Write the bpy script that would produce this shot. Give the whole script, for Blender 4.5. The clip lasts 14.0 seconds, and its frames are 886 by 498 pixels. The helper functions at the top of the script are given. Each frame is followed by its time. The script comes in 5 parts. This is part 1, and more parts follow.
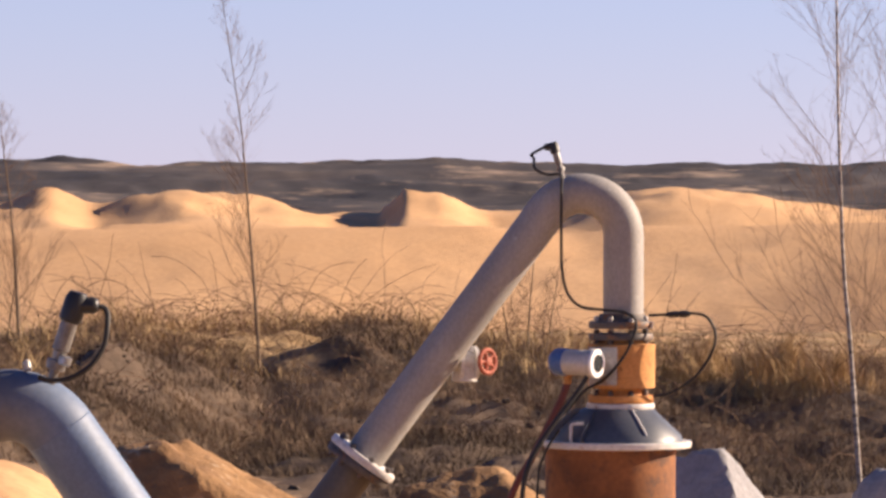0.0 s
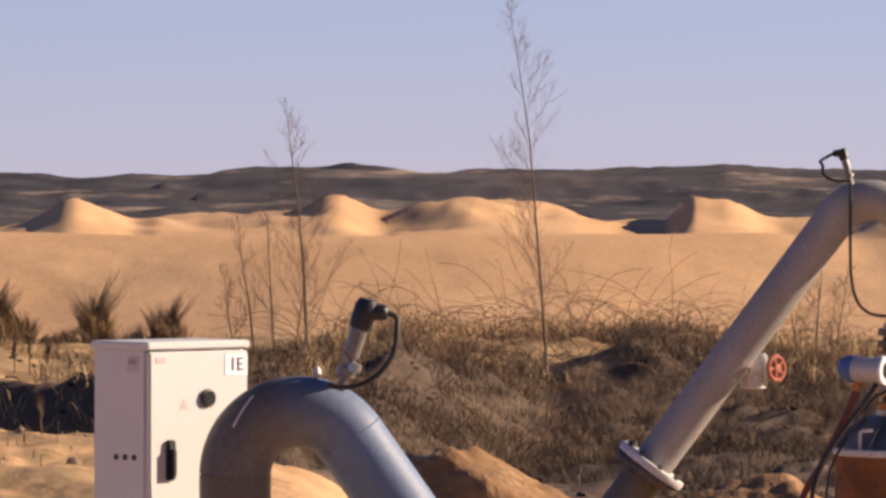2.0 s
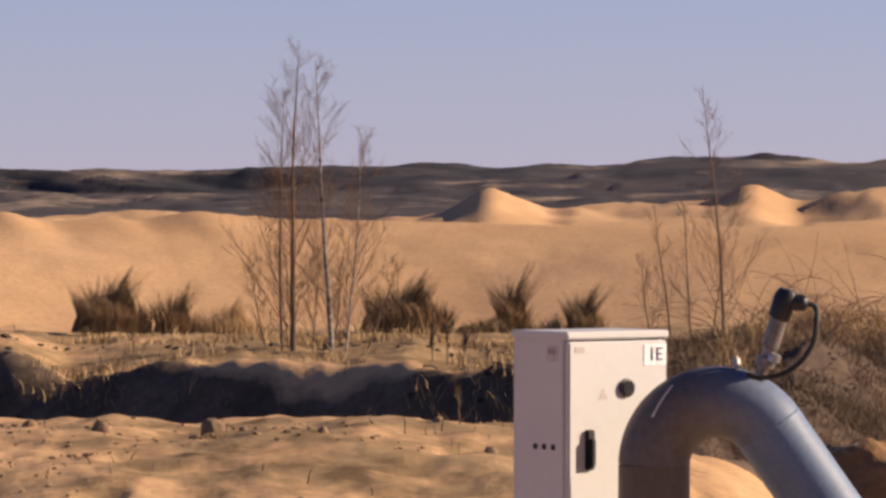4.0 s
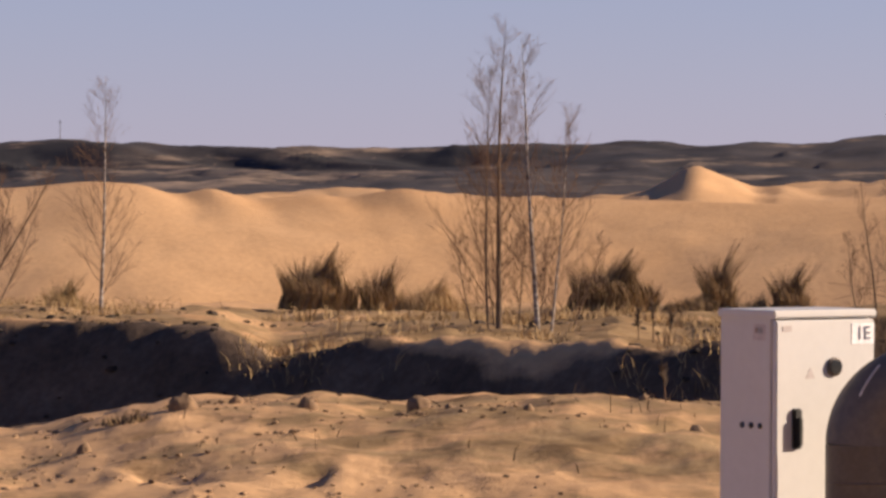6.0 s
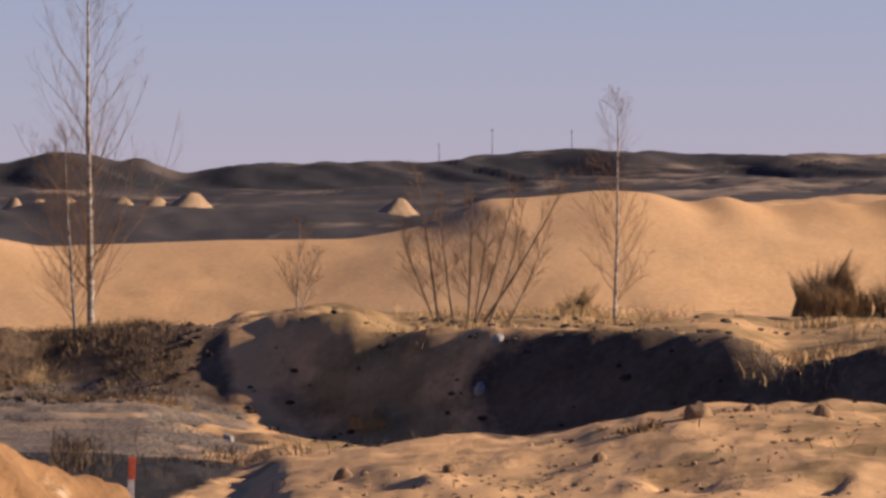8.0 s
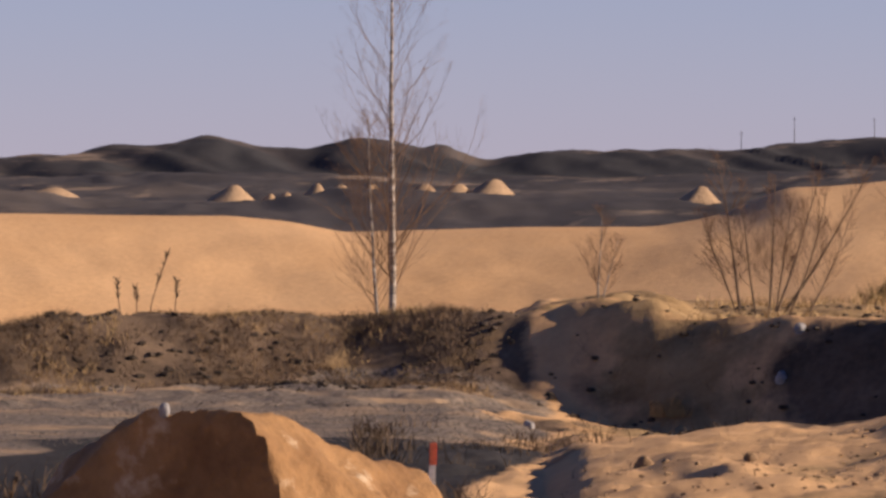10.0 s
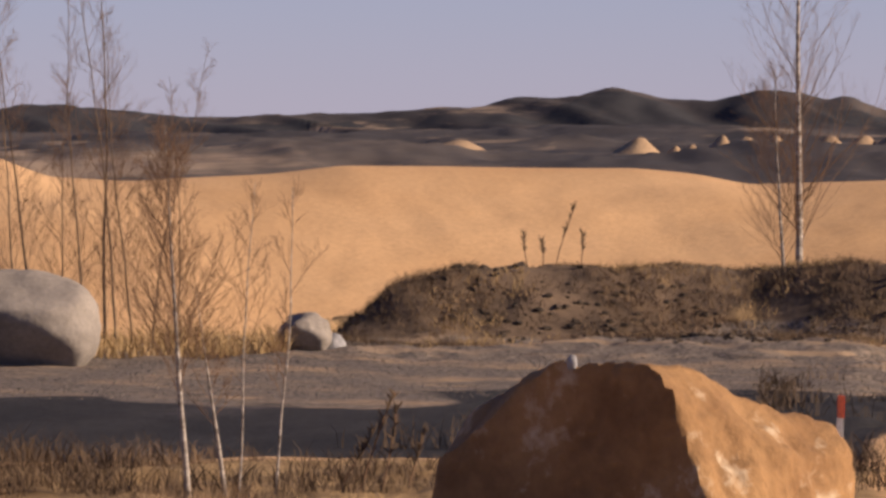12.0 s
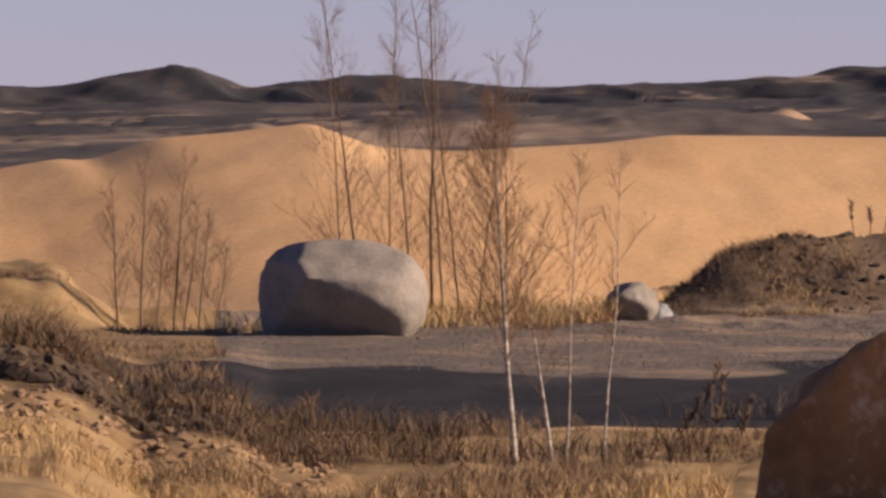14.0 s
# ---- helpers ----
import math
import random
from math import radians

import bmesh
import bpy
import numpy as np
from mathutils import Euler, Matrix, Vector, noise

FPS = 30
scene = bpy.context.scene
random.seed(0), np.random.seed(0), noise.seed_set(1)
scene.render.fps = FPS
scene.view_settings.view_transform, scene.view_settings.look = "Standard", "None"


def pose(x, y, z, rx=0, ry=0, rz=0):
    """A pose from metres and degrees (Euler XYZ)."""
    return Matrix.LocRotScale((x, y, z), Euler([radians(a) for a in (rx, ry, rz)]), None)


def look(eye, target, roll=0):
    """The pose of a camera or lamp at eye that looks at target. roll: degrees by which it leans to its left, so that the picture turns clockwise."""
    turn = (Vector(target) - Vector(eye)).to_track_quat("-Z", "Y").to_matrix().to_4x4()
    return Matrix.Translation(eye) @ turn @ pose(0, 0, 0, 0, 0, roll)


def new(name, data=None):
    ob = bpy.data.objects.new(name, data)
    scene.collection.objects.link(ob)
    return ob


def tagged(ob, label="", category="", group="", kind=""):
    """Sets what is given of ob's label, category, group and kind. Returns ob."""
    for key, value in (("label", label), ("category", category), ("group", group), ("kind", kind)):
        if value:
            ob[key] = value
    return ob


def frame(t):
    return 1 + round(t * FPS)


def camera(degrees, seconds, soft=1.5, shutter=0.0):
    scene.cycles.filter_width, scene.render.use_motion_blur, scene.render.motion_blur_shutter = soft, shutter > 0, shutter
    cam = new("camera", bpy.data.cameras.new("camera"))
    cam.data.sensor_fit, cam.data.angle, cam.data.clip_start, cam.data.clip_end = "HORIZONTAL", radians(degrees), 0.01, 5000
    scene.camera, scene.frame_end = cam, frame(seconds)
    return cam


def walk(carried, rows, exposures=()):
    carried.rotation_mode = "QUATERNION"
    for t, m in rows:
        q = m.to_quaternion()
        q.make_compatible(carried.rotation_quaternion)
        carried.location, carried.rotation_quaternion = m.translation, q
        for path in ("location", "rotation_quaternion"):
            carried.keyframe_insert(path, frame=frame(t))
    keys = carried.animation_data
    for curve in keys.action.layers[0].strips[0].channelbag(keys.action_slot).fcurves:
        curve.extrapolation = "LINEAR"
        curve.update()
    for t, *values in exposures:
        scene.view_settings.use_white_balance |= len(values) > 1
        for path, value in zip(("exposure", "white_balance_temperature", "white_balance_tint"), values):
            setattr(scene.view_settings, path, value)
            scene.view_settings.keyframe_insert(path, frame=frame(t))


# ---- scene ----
# A tripod camera with a long lens turns slowly to the left over a sand quarry.
cam = camera(10.0, 14.0, 3.0)
EYE = 1.75
TURNS = [
    (0.0, -0.000, -0.710, 0.157), (0.5, -0.367, -0.626, 0.214), (1.0, -1.514, -0.644, 0.103), (1.5, -2.077, -0.657, 0.070),
    (2.0, -3.245, -0.638, 0.075), (2.5, -5.155, -0.572, -0.054), (3.0, -6.782, -0.550, -0.186), (3.2, -7.271, -0.563, -0.177),
    (5.3, -8.459, -1.049, 0.199), (5.5, -8.922, -1.023, 0.068), (6.0, -10.273, -1.016, 0.228), (6.5, -11.413, -0.920, 0.145),
    (7.0, -13.004, -0.868, -0.032), (7.5, -14.804, -0.858, -0.196), (7.7, -15.382, -0.882, -0.263), (9.8, -18.929, -1.061, 0.148),
    (10.0, -19.468, -1.058, 0.068), (10.5, -20.842, -1.072, 0.123), (11.0, -22.124, -1.260, 0.096), (11.5, -23.154, -1.469, -0.026),
    (12.0, -24.052, -1.597, -0.071), (12.5, -25.039, -1.674, -0.230), (13.0, -26.301, -1.726, -0.064), (13.5, -26.858, -1.854, -0.240),
    (14.0, -27.738, -1.929, -0.226),
]


def aim(turn, pitch, roll):
    return pose(0, 0, EYE, 0, 0, -turn) @ pose(0, 0.1, 0, 90 + pitch) @ pose(0, 0, 0, 0, 0, roll)


walk(cam, [(t, aim(a, p, r)) for t, a, p, r in TURNS],
     [(0.0, 1.16), (1.0, 1.01), (2.0, 0.87), (3.0, 0.74), (5.3, 0.62), (9.8, 0.56), (14.0, 0.50)])

# ---- sky and sun ----
SUN_EL, SUN_AZ = 22.0, 74.0       # degrees above the horizon; clockwise from +y
world = bpy.data.worlds.new("world")
scene.world = world
world.use_nodes = True
wt = world.node_tree
sky = wt.nodes.new("ShaderNodeTexSky")
sky.sky_type, sky.sun_disc = "NISHITA", False
sky.sun_elevation, sky.sun_rotation = radians(SUN_EL), radians(SUN_AZ)
sky.air_density, sky.dust_density, sky.ozone_density = 1.0, 0.0, 6.0
tint = wt.nodes.new("ShaderNodeMix")
tint.data_type, tint.blend_type = "RGBA", "MULTIPLY"
tint.inputs["Factor"].default_value = 1.0
tint.inputs["B"].default_value = (1.07, 0.90, 1.16, 1)
wt.links.new(sky.outputs["Color"], tint.inputs["A"])
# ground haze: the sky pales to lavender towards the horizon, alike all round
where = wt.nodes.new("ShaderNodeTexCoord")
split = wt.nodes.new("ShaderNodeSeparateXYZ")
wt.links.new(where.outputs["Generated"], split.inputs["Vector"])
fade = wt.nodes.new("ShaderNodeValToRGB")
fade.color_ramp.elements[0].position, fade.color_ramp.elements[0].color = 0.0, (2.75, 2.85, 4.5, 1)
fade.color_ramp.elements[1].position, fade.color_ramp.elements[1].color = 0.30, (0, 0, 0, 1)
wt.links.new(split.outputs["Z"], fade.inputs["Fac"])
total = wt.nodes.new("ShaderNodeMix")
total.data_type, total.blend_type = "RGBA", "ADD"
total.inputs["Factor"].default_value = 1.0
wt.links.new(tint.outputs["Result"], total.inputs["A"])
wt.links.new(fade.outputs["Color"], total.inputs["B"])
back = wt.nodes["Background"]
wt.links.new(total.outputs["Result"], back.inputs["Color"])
back.inputs["Strength"].default_value = 0.0385
sun_data = bpy.data.lights.new("sun", "SUN")
sun_data.energy, sun_data.angle, sun_data.color = 5.3, radians(0.6), (1.0, 0.78, 0.585)
sun = new("sun", sun_data)
ce = math.cos(radians(SUN_EL))
sun.matrix_world = look((0, 0, 0), (-ce * math.sin(radians(SUN_AZ)), -ce * math.cos(radians(SUN_AZ)), -math.sin(radians(SUN_EL))))

# ---- materials ----


def shader(name, rough=0.8, metal=0.0):
    m = bpy.data.materials.new(name)
    m.use_nodes = True
    b = m.node_tree.nodes["Principled BSDF"]
    b.inputs["Roughness"].default_value, b.inputs["Metallic"].default_value = rough, metal
    return m, m.node_tree, b


def noise_node(nt, scale, detail=4.0, rough=0.55, stretch=None, coords="Object"):
    tc = nt.nodes.new("ShaderNodeTexCoord")
    n = nt.nodes.new("ShaderNodeTexNoise")
    n.inputs["Scale"].default_value, n.inputs["Detail"].default_value, n.inputs["Roughness"].default_value = scale, detail, rough
    out = tc.outputs[coords]
    if stretch:
        mp = nt.nodes.new("ShaderNodeMapping")
        mp.inputs["Scale"].default_value = stretch
        nt.links.new(out, mp.inputs["Vector"])
        out = mp.outputs["Vector"]
    nt.links.new(out, n.inputs["Vector"])
    return n.outputs["Fac"]


def ramp(nt, fac, stops):
    r = nt.nodes.new("ShaderNodeValToRGB")
    while len(r.color_ramp.elements) < len(stops):
        r.color_ramp.elements.new(0.5)
    for e, (p, c) in zip(r.color_ramp.elements, stops):
        e.position, e.color = p, (*c, 1) if len(c) == 3 else c
    nt.links.new(fac, r.inputs["Fac"])
    return r.outputs["Color"]


def blend(nt, fac, a, b, mode="MIX"):
    m = nt.nodes.new("ShaderNodeMix")
    m.data_type, m.blend_type = "RGBA", mode
    for v, s in ((fac, m.inputs["Factor"]), (a, m.inputs["A"]), (b, m.inputs["B"])):
        if isinstance(v, (int, float)):
            s.default_value = v
        elif isinstance(v, tuple):
            s.default_value = (*v, 1)
        else:
            nt.links.new(v, s)
    return m.outputs["Result"]


def bump(nt, b, fac, strength, distance):
    n = nt.nodes.new("ShaderNodeBump")
    n.inputs["Strength"].default_value, n.inputs["Distance"].default_value = strength, distance
    nt.links.new(fac, n.inputs["Height"])
    nt.links.new(n.outputs["Normal"], b.inputs["Normal"])


def surface(name, low, high, scale, rough=0.7, metal=0.0, fine=8.0, bumps=0.3, depth=0.01, stretch=None, spots=None, mottle=0.35):
    """Two colours mixed by a broad noise, with a fine noise over it; spots: (colour, amount, scale) of stains."""
    m, nt, b = shader(name, rough, metal)
    broad = noise_node(nt, scale, 5, 0.6, stretch)
    col = ramp(nt, broad, [(0.32, low), (0.68, high)])
    grain = noise_node(nt, scale * fine, 3, 0.6, stretch)
    col = blend(nt, mottle, col, ramp(nt, grain, [(0.3, (0.55, 0.55, 0.55)), (0.7, (1.3, 1.3, 1.3))]), "MULTIPLY")
    if spots:
        c, amount, sc = spots
        mask = ramp(nt, noise_node(nt, sc, 6, 0.65), [(1 - amount - 0.06, (0, 0, 0)), (1 - amount + 0.06, (1, 1, 1))])
        col = blend(nt, mask, col, c)
    nt.links.new(col, b.inputs["Base Color"])
    if bumps:
        bump(nt, b, grain, bumps, depth)
    return m


def plain(name, colour, rough=0.5, metal=0.0):
    return surface(name, tuple(v * 0.85 for v in colour), tuple(min(1, v * 1.1) for v in colour), 9.0, rough, metal, bumps=0.05, depth=0.002)


PIPE = surface("grey_pipe_paint", (0.25, 0.235, 0.22), (0.34, 0.32, 0.30), 5, 0.65, 0.0, 20, 0.1, 0.002, (1, 1, 0.5), ((0.43, 0.41, 0.39), 0.30, 14))
PIPE_BLUE = surface("blue_pipe_paint", (0.105, 0.155, 0.25), (0.15, 0.205, 0.31), 4, 0.55, 0.0, 20, 0.1, 0.002, None, ((0.22, 0.25, 0.31), 0.28, 30))
# Pipe brown that holds shade and warm ground reflection in its colour.
PIPE_SHADE_BROWN = surface("pipe_shade_olive_brown", (0.085, 0.068, 0.050), (0.135, 0.108, 0.078), 4, 0.55, 0.0, 20, 0.1, 0.002, None, ((0.18, 0.14, 0.09), 0.30, 40))


def paint_with_shade():
    """Blue paint that turns brown towards the foot of the bend: shade put into colour."""
    m, nt, b = shader("blue_paint_with_shade", 0.55)
    tc = nt.nodes.new("ShaderNodeTexCoord")
    parts = nt.nodes.new("ShaderNodeSeparateXYZ")
    nt.links.new(tc.outputs["Object"], parts.inputs["Vector"])
    mr = nt.nodes.new("ShaderNodeMapRange")
    mr.inputs["From Min"].default_value, mr.inputs["From Max"].default_value = -0.08, 0.11
    nt.links.new(parts.outputs["X"], mr.inputs["Value"])
    ragged = blend(nt, 0.22, mr.outputs["Result"], noise_node(nt, 7, 5, 0.7))
    fine = noise_node(nt, 40, 4, 0.6)
    brown = ramp(nt, fine, [(0.3, (0.085, 0.068, 0.050)), (0.7, (0.135, 0.108, 0.078))])
    blue = ramp(nt, fine, [(0.3, (0.105, 0.155, 0.25)), (0.7, (0.15, 0.205, 0.31))])
    nt.links.new(blend(nt, ragged, brown, blue), b.inputs["Base Color"])
    bump(nt, b, fine, 0.1, 0.002)
    return m


PIPE_SHADE_FADE = paint_with_shade()
RUST = surface("rusty_steel", (0.11, 0.042, 0.016), (0.27, 0.105, 0.034), 5, 0.85, 0.0, 10, 0.3, 0.004, None, ((0.10, 0.045, 0.025), 0.42, 9))
RUST_ORANGE = surface("orange_rust", (0.42, 0.18, 0.05), (0.62, 0.30, 0.10), 8, 0.85, 0.0, 10, 0.3, 0.003, None, ((0.2, 0.08, 0.03), 0.38, 14))
FLANGE = surface("worn_flange_steel", (0.30, 0.29, 0.28), (0.50, 0.48, 0.45), 12, 0.5, 0.3, 8, 0.2, 0.002, None, ((0.28, 0.13, 0.06), 0.4, 18))
DARK_STEEL = surface("dark_bolted_steel", (0.06, 0.06, 0.065), (0.16, 0.13, 0.11), 16, 0.6, 0.4, 6, 0.2, 0.002, None, ((0.26, 0.12, 0.05), 0.40, 22))
LID = surface("dark_blue_lid_paint", (0.055, 0.065, 0.085), (0.09, 0.10, 0.125), 6, 0.45, 0.0, 12, 0.1, 0.002)
LID_RIM = surface("pale_rim_paint", (0.52, 0.50, 0.48), (0.66, 0.64, 0.61), 9, 0.5, 0.0, 8, 0.1, 0.002, None, ((0.35, 0.22, 0.14), 0.33, 24))
WHITE = surface("white_cabinet_paint", (0.60, 0.595, 0.575), (0.64, 0.635, 0.615), 1.2, 0.45, 0.0, 30, 0.02, 0.001, None, ((0.57, 0.555, 0.53), 0.20, 3), 0.06)
BLACK = plain("black_plastic", (0.012, 0.012, 0.014), 0.45)
CABLE = plain("black_cable", (0.015, 0.014, 0.014), 0.6)
RED_CABLE = plain("brown_red_cable", (0.16, 0.045, 0.03), 0.7)
STEEL = surface("brushed_steel", (0.30, 0.30, 0.30), (0.44, 0.44, 0.43), 40, 0.35, 0.8, 6, 0.05, 0.001)
SENSOR_STEEL = surface("tarnished_steel", (0.14, 0.13, 0.125), (0.24, 0.23, 0.22), 40, 0.45, 0.4, 6, 0.05, 0.001)
GLASS_DARK = plain("dark_lens", (0.03, 0.035, 0.04), 0.12)
RED = plain("faded_red_enamel", (0.40, 0.10, 0.055), 0.7)
BLUE = plain("blue_enamel", (0.05, 0.12, 0.32), 0.4)
GREY_CAST = surface("grey_cast_housing", (0.38, 0.38, 0.37), (0.52, 0.51, 0.5), 20, 0.5, 0.2, 5, 0.1, 0.002)
STICKER = plain("sticker_white", (0.86, 0.86, 0.87), 0.4)
INK = plain("ink_grey", (0.10, 0.11, 0.16), 0.6)
VENT_GREY = plain("faded_grey_print", (0.52, 0.47, 0.45), 0.6)
STAKE_WHITE = plain("stake_paint", (0.72, 0.70, 0.66), 0.6)
STAKE_RED = plain("stake_red", (0.62, 0.14, 0.07), 0.6)
ROCK_TAN = surface("tan_sandstone", (0.17, 0.085, 0.032), (0.35, 0.20, 0.085), 2.2, 0.9, 0.0, 9, 0.7, 0.02, None, ((0.46, 0.36, 0.25), 0.37, 5))
ROCK_GREY = surface("grey_granite", (0.19, 0.165, 0.145), (0.30, 0.262, 0.23), 3.0, 0.9, 0.0, 10, 0.35, 0.012, None, ((0.22, 0.19, 0.16), 0.36, 6))
ROCK_TRACK = surface("track_gravel", (0.085, 0.073, 0.068), (0.20, 0.165, 0.14), 4.0, 0.9, 0.0, 10, 0.4, 0.005)
ROCK_PALE = surface("pale_slate_rock", (0.21, 0.205, 0.215), (0.33, 0.32, 0.33), 4.0, 0.9, 0.0, 10, 0.5, 0.012)
BARK = surface("birch_bark", (0.07, 0.05, 0.04), (0.52, 0.46, 0.41), 9, 0.85, 0.0, 3, 0.3, 0.003, (1, 1, 3.0))
BARK_DARK = surface("brown_bark", (0.11, 0.075, 0.05), (0.22, 0.15, 0.10), 14, 0.9, 0.0, 4, 0.3, 0.003)
TWIG = surface("twig_bark", (0.13, 0.075, 0.045), (0.26, 0.15, 0.085), 6, 0.9, 0.0, 4, 0.0)
STRAW = surface("dry_grass_blades", (0.34, 0.22, 0.10), (0.56, 0.39, 0.19), 1.5, 0.9, 0.0, 10, 0.0)
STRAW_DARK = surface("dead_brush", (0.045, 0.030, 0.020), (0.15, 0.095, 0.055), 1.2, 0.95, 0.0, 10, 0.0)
STRAW_GREEN = surface("olive_grass_blades", (0.10, 0.08, 0.03), (0.30, 0.22, 0.09), 1.5, 0.9, 0.0, 10, 0.0)
BRUSH = surface("brown_brush", (0.085, 0.056, 0.035), (0.26, 0.17, 0.10), 0.9, 0.95, 0.0, 10, 0.0)
# Darker copy of BRUSH: shade at the bank's foot, painted into the colour.
BRUSH_SHADED = surface("shaded_brush", (0.055, 0.038, 0.026), (0.18, 0.12, 0.072), 0.9, 0.95, 0.0, 10, 0.0)
# Turf with the shade under the knoll's overhang put into its colour.
SHADED_TURF = surface("shaded_root_turf", (0.03, 0.02, 0.012), (0.11, 0.072, 0.042), 5, 0.95, 0.0, 6, 0.5, 0.02)
# Darker copy of CLOD: the bank's shade is put into the lumps' colour.
SHADED_CLOD = surface("shaded_earth_lump", (0.02, 0.014, 0.010), (0.07, 0.047, 0.032), 6, 0.95, 0.0, 6, 0.5, 0.01)
CLOD = surface("earth_clod", (0.16, 0.10, 0.06), (0.34, 0.22, 0.12), 6, 0.95, 0.0, 6, 0.5, 0.01)
HEAP = surface("tipped_sand", (0.30, 0.20, 0.12), (0.42, 0.29, 0.18), 0.6, 0.95, 0.0, 8, 0.3, 0.05)


def ground_material():
    m, nt, b = shader("quarry_ground", 0.95)

    def mask(name):
        a = nt.nodes.new("ShaderNodeAttribute")
        a.attribute_name = name
        return a.outputs["Fac"]

    def torn(fac, scale, spread):
        """A mask whose edge is broken up by noise."""
        n = noise_node(nt, scale, 5, 0.65)
        s = nt.nodes.new("ShaderNodeMath")
        s.operation = "SUBTRACT"
        nt.links.new(n, s.inputs[0])
        s.inputs[1].default_value = 0.5
        k = nt.nodes.new("ShaderNodeMath")
        k.operation = "MULTIPLY_ADD"
        nt.links.new(s.outputs[0], k.inputs[0])
        k.inputs[1].default_value = spread
        nt.links.new(fac, k.inputs[2])
        return ramp(nt, k.outputs[0], [(0.42, (0, 0, 0)), (0.58, (1, 1, 1))])

    sand = ramp(nt, noise_node(nt, 0.12, 6, 0.6), [(0.3, (0.56, 0.34, 0.172)), (0.7, (0.65, 0.42, 0.232))])
    sand = blend(nt, 0.4, sand, ramp(nt, noise_node(nt, 7, 6, 0.7), [(0.3, (0.62, 0.60, 0.58)), (0.7, (1.2, 1.2, 1.2))]), "MULTIPLY")
    streak = noise_node(nt, 0.35, 5, 0.6, (1, 1, 0.25))
    sand = blend(nt, ramp(nt, streak, [(0.62, (0, 0, 0)), (0.78, (0.28, 0.28, 0.28))]), sand, (0.46, 0.27, 0.13))
    # Bank earth; the shade on the bank's face is put into this dark colour.
    shaded_soil = ramp(nt, noise_node(nt, 1.3, 6, 0.65), [(0.3, (0.062, 0.045, 0.034)), (0.72, (0.20, 0.14, 0.097))])
    shaded_soil = blend(nt, 0.5, shaded_soil, ramp(nt, noise_node(nt, 16, 4, 0.6), [(0.3, (0.6, 0.6, 0.6)), (0.7, (1.4, 1.4, 1.4))]), "MULTIPLY")
    far = ramp(nt, noise_node(nt, 0.05, 6, 0.6, (1, 0.4, 1)), [(0.36, (0.036, 0.035, 0.042)), (0.52, (0.066, 0.059, 0.062)), (0.64, (0.12, 0.098, 0.088)), (0.72, (0.30, 0.22, 0.16))])
    far = blend(nt, 0.5, far, ramp(nt, noise_node(nt, 0.5, 5, 0.6), [(0.3, (0.7, 0.7, 0.7)), (0.7, (1.3, 1.3, 1.3))]), "MULTIPLY")
    seams = noise_node(nt, 0.10, 6, 0.72, (0.55, 0.10, 7.0))
    far = blend(nt, ramp(nt, seams, [(0.55, (0, 0, 0)), (0.65, (0.8, 0.8, 0.8))]), far, (0.36, 0.27, 0.20))
    rills = noise_node(nt, 0.42, 5, 0.7, (1, 0.12, 1))
    far = blend(nt, ramp(nt, rills, [(0.64, (0, 0, 0)), (0.72, (0.5, 0.5, 0.5))]), far, (0.27, 0.205, 0.16))
    # Dark spoil on the hills' near faces, with their shade in the colour too.
    far = blend(nt, torn(mask("shaded_spoil"), 0.25, 0.8), far, blend(nt, noise_node(nt, 0.6, 5, 0.7, (1, 1, 0.3)), (0.026, 0.028, 0.035), (0.060, 0.058, 0.064)))
    turf = ramp(nt, noise_node(nt, 2.0, 6, 0.65), [(0.3, (0.17, 0.105, 0.05)), (0.7, (0.42, 0.29, 0.155))])
    # Haul track; the shade band lying along it is put into its colour.
    shaded_road = ramp(nt, noise_node(nt, 22, 4, 0.7), [(0.3, (0.018, 0.018, 0.022)), (0.7, (0.050, 0.048, 0.052))])
    shaded_road = blend(nt, 0.8, shaded_road, ramp(nt, noise_node(nt, 1.1, 6, 0.7, (1, 0.35, 1)), [(0.35, (0.6, 0.6, 0.62)), (0.6, (1.2, 1.15, 1.1)), (0.72, (2.6, 2.3, 2.1))]), "MULTIPLY")
    gravel = ramp(nt, noise_node(nt, 26, 4, 0.8), [(0.38, (0.052, 0.045, 0.043)), (0.62, (0.27, 0.22, 0.185))])
    gravel = blend(nt, ramp(nt, noise_node(nt, 1.4, 6, 0.7, (0.6, 1, 1)), [(0.50, (0, 0, 0)), (0.64, (0.75, 0.75, 0.75))]), gravel, (0.42, 0.29, 0.18))
    col = blend(nt, torn(mask("shaded_soil"), 1.6, 0.7), sand, shaded_soil)
    col = blend(nt, torn(mask("turf"), 2.2, 0.9), col, turf)
    col = blend(nt, torn(mask("gravel"), 2.5, 0.7), col, gravel)
    col = blend(nt, torn(mask("track"), 1.8, 0.6), col, shaded_road)
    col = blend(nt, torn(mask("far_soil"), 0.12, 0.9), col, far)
    nt.links.new(col, b.inputs["Base Color"])
    b.inputs["Specular IOR Level"].default_value = 0.15
    b.inputs["Roughness"].default_value = 0.95
    bump(nt, b, noise_node(nt, 9, 8, 0.7), 0.6, 0.03)
    return m


GROUND = ground_material()

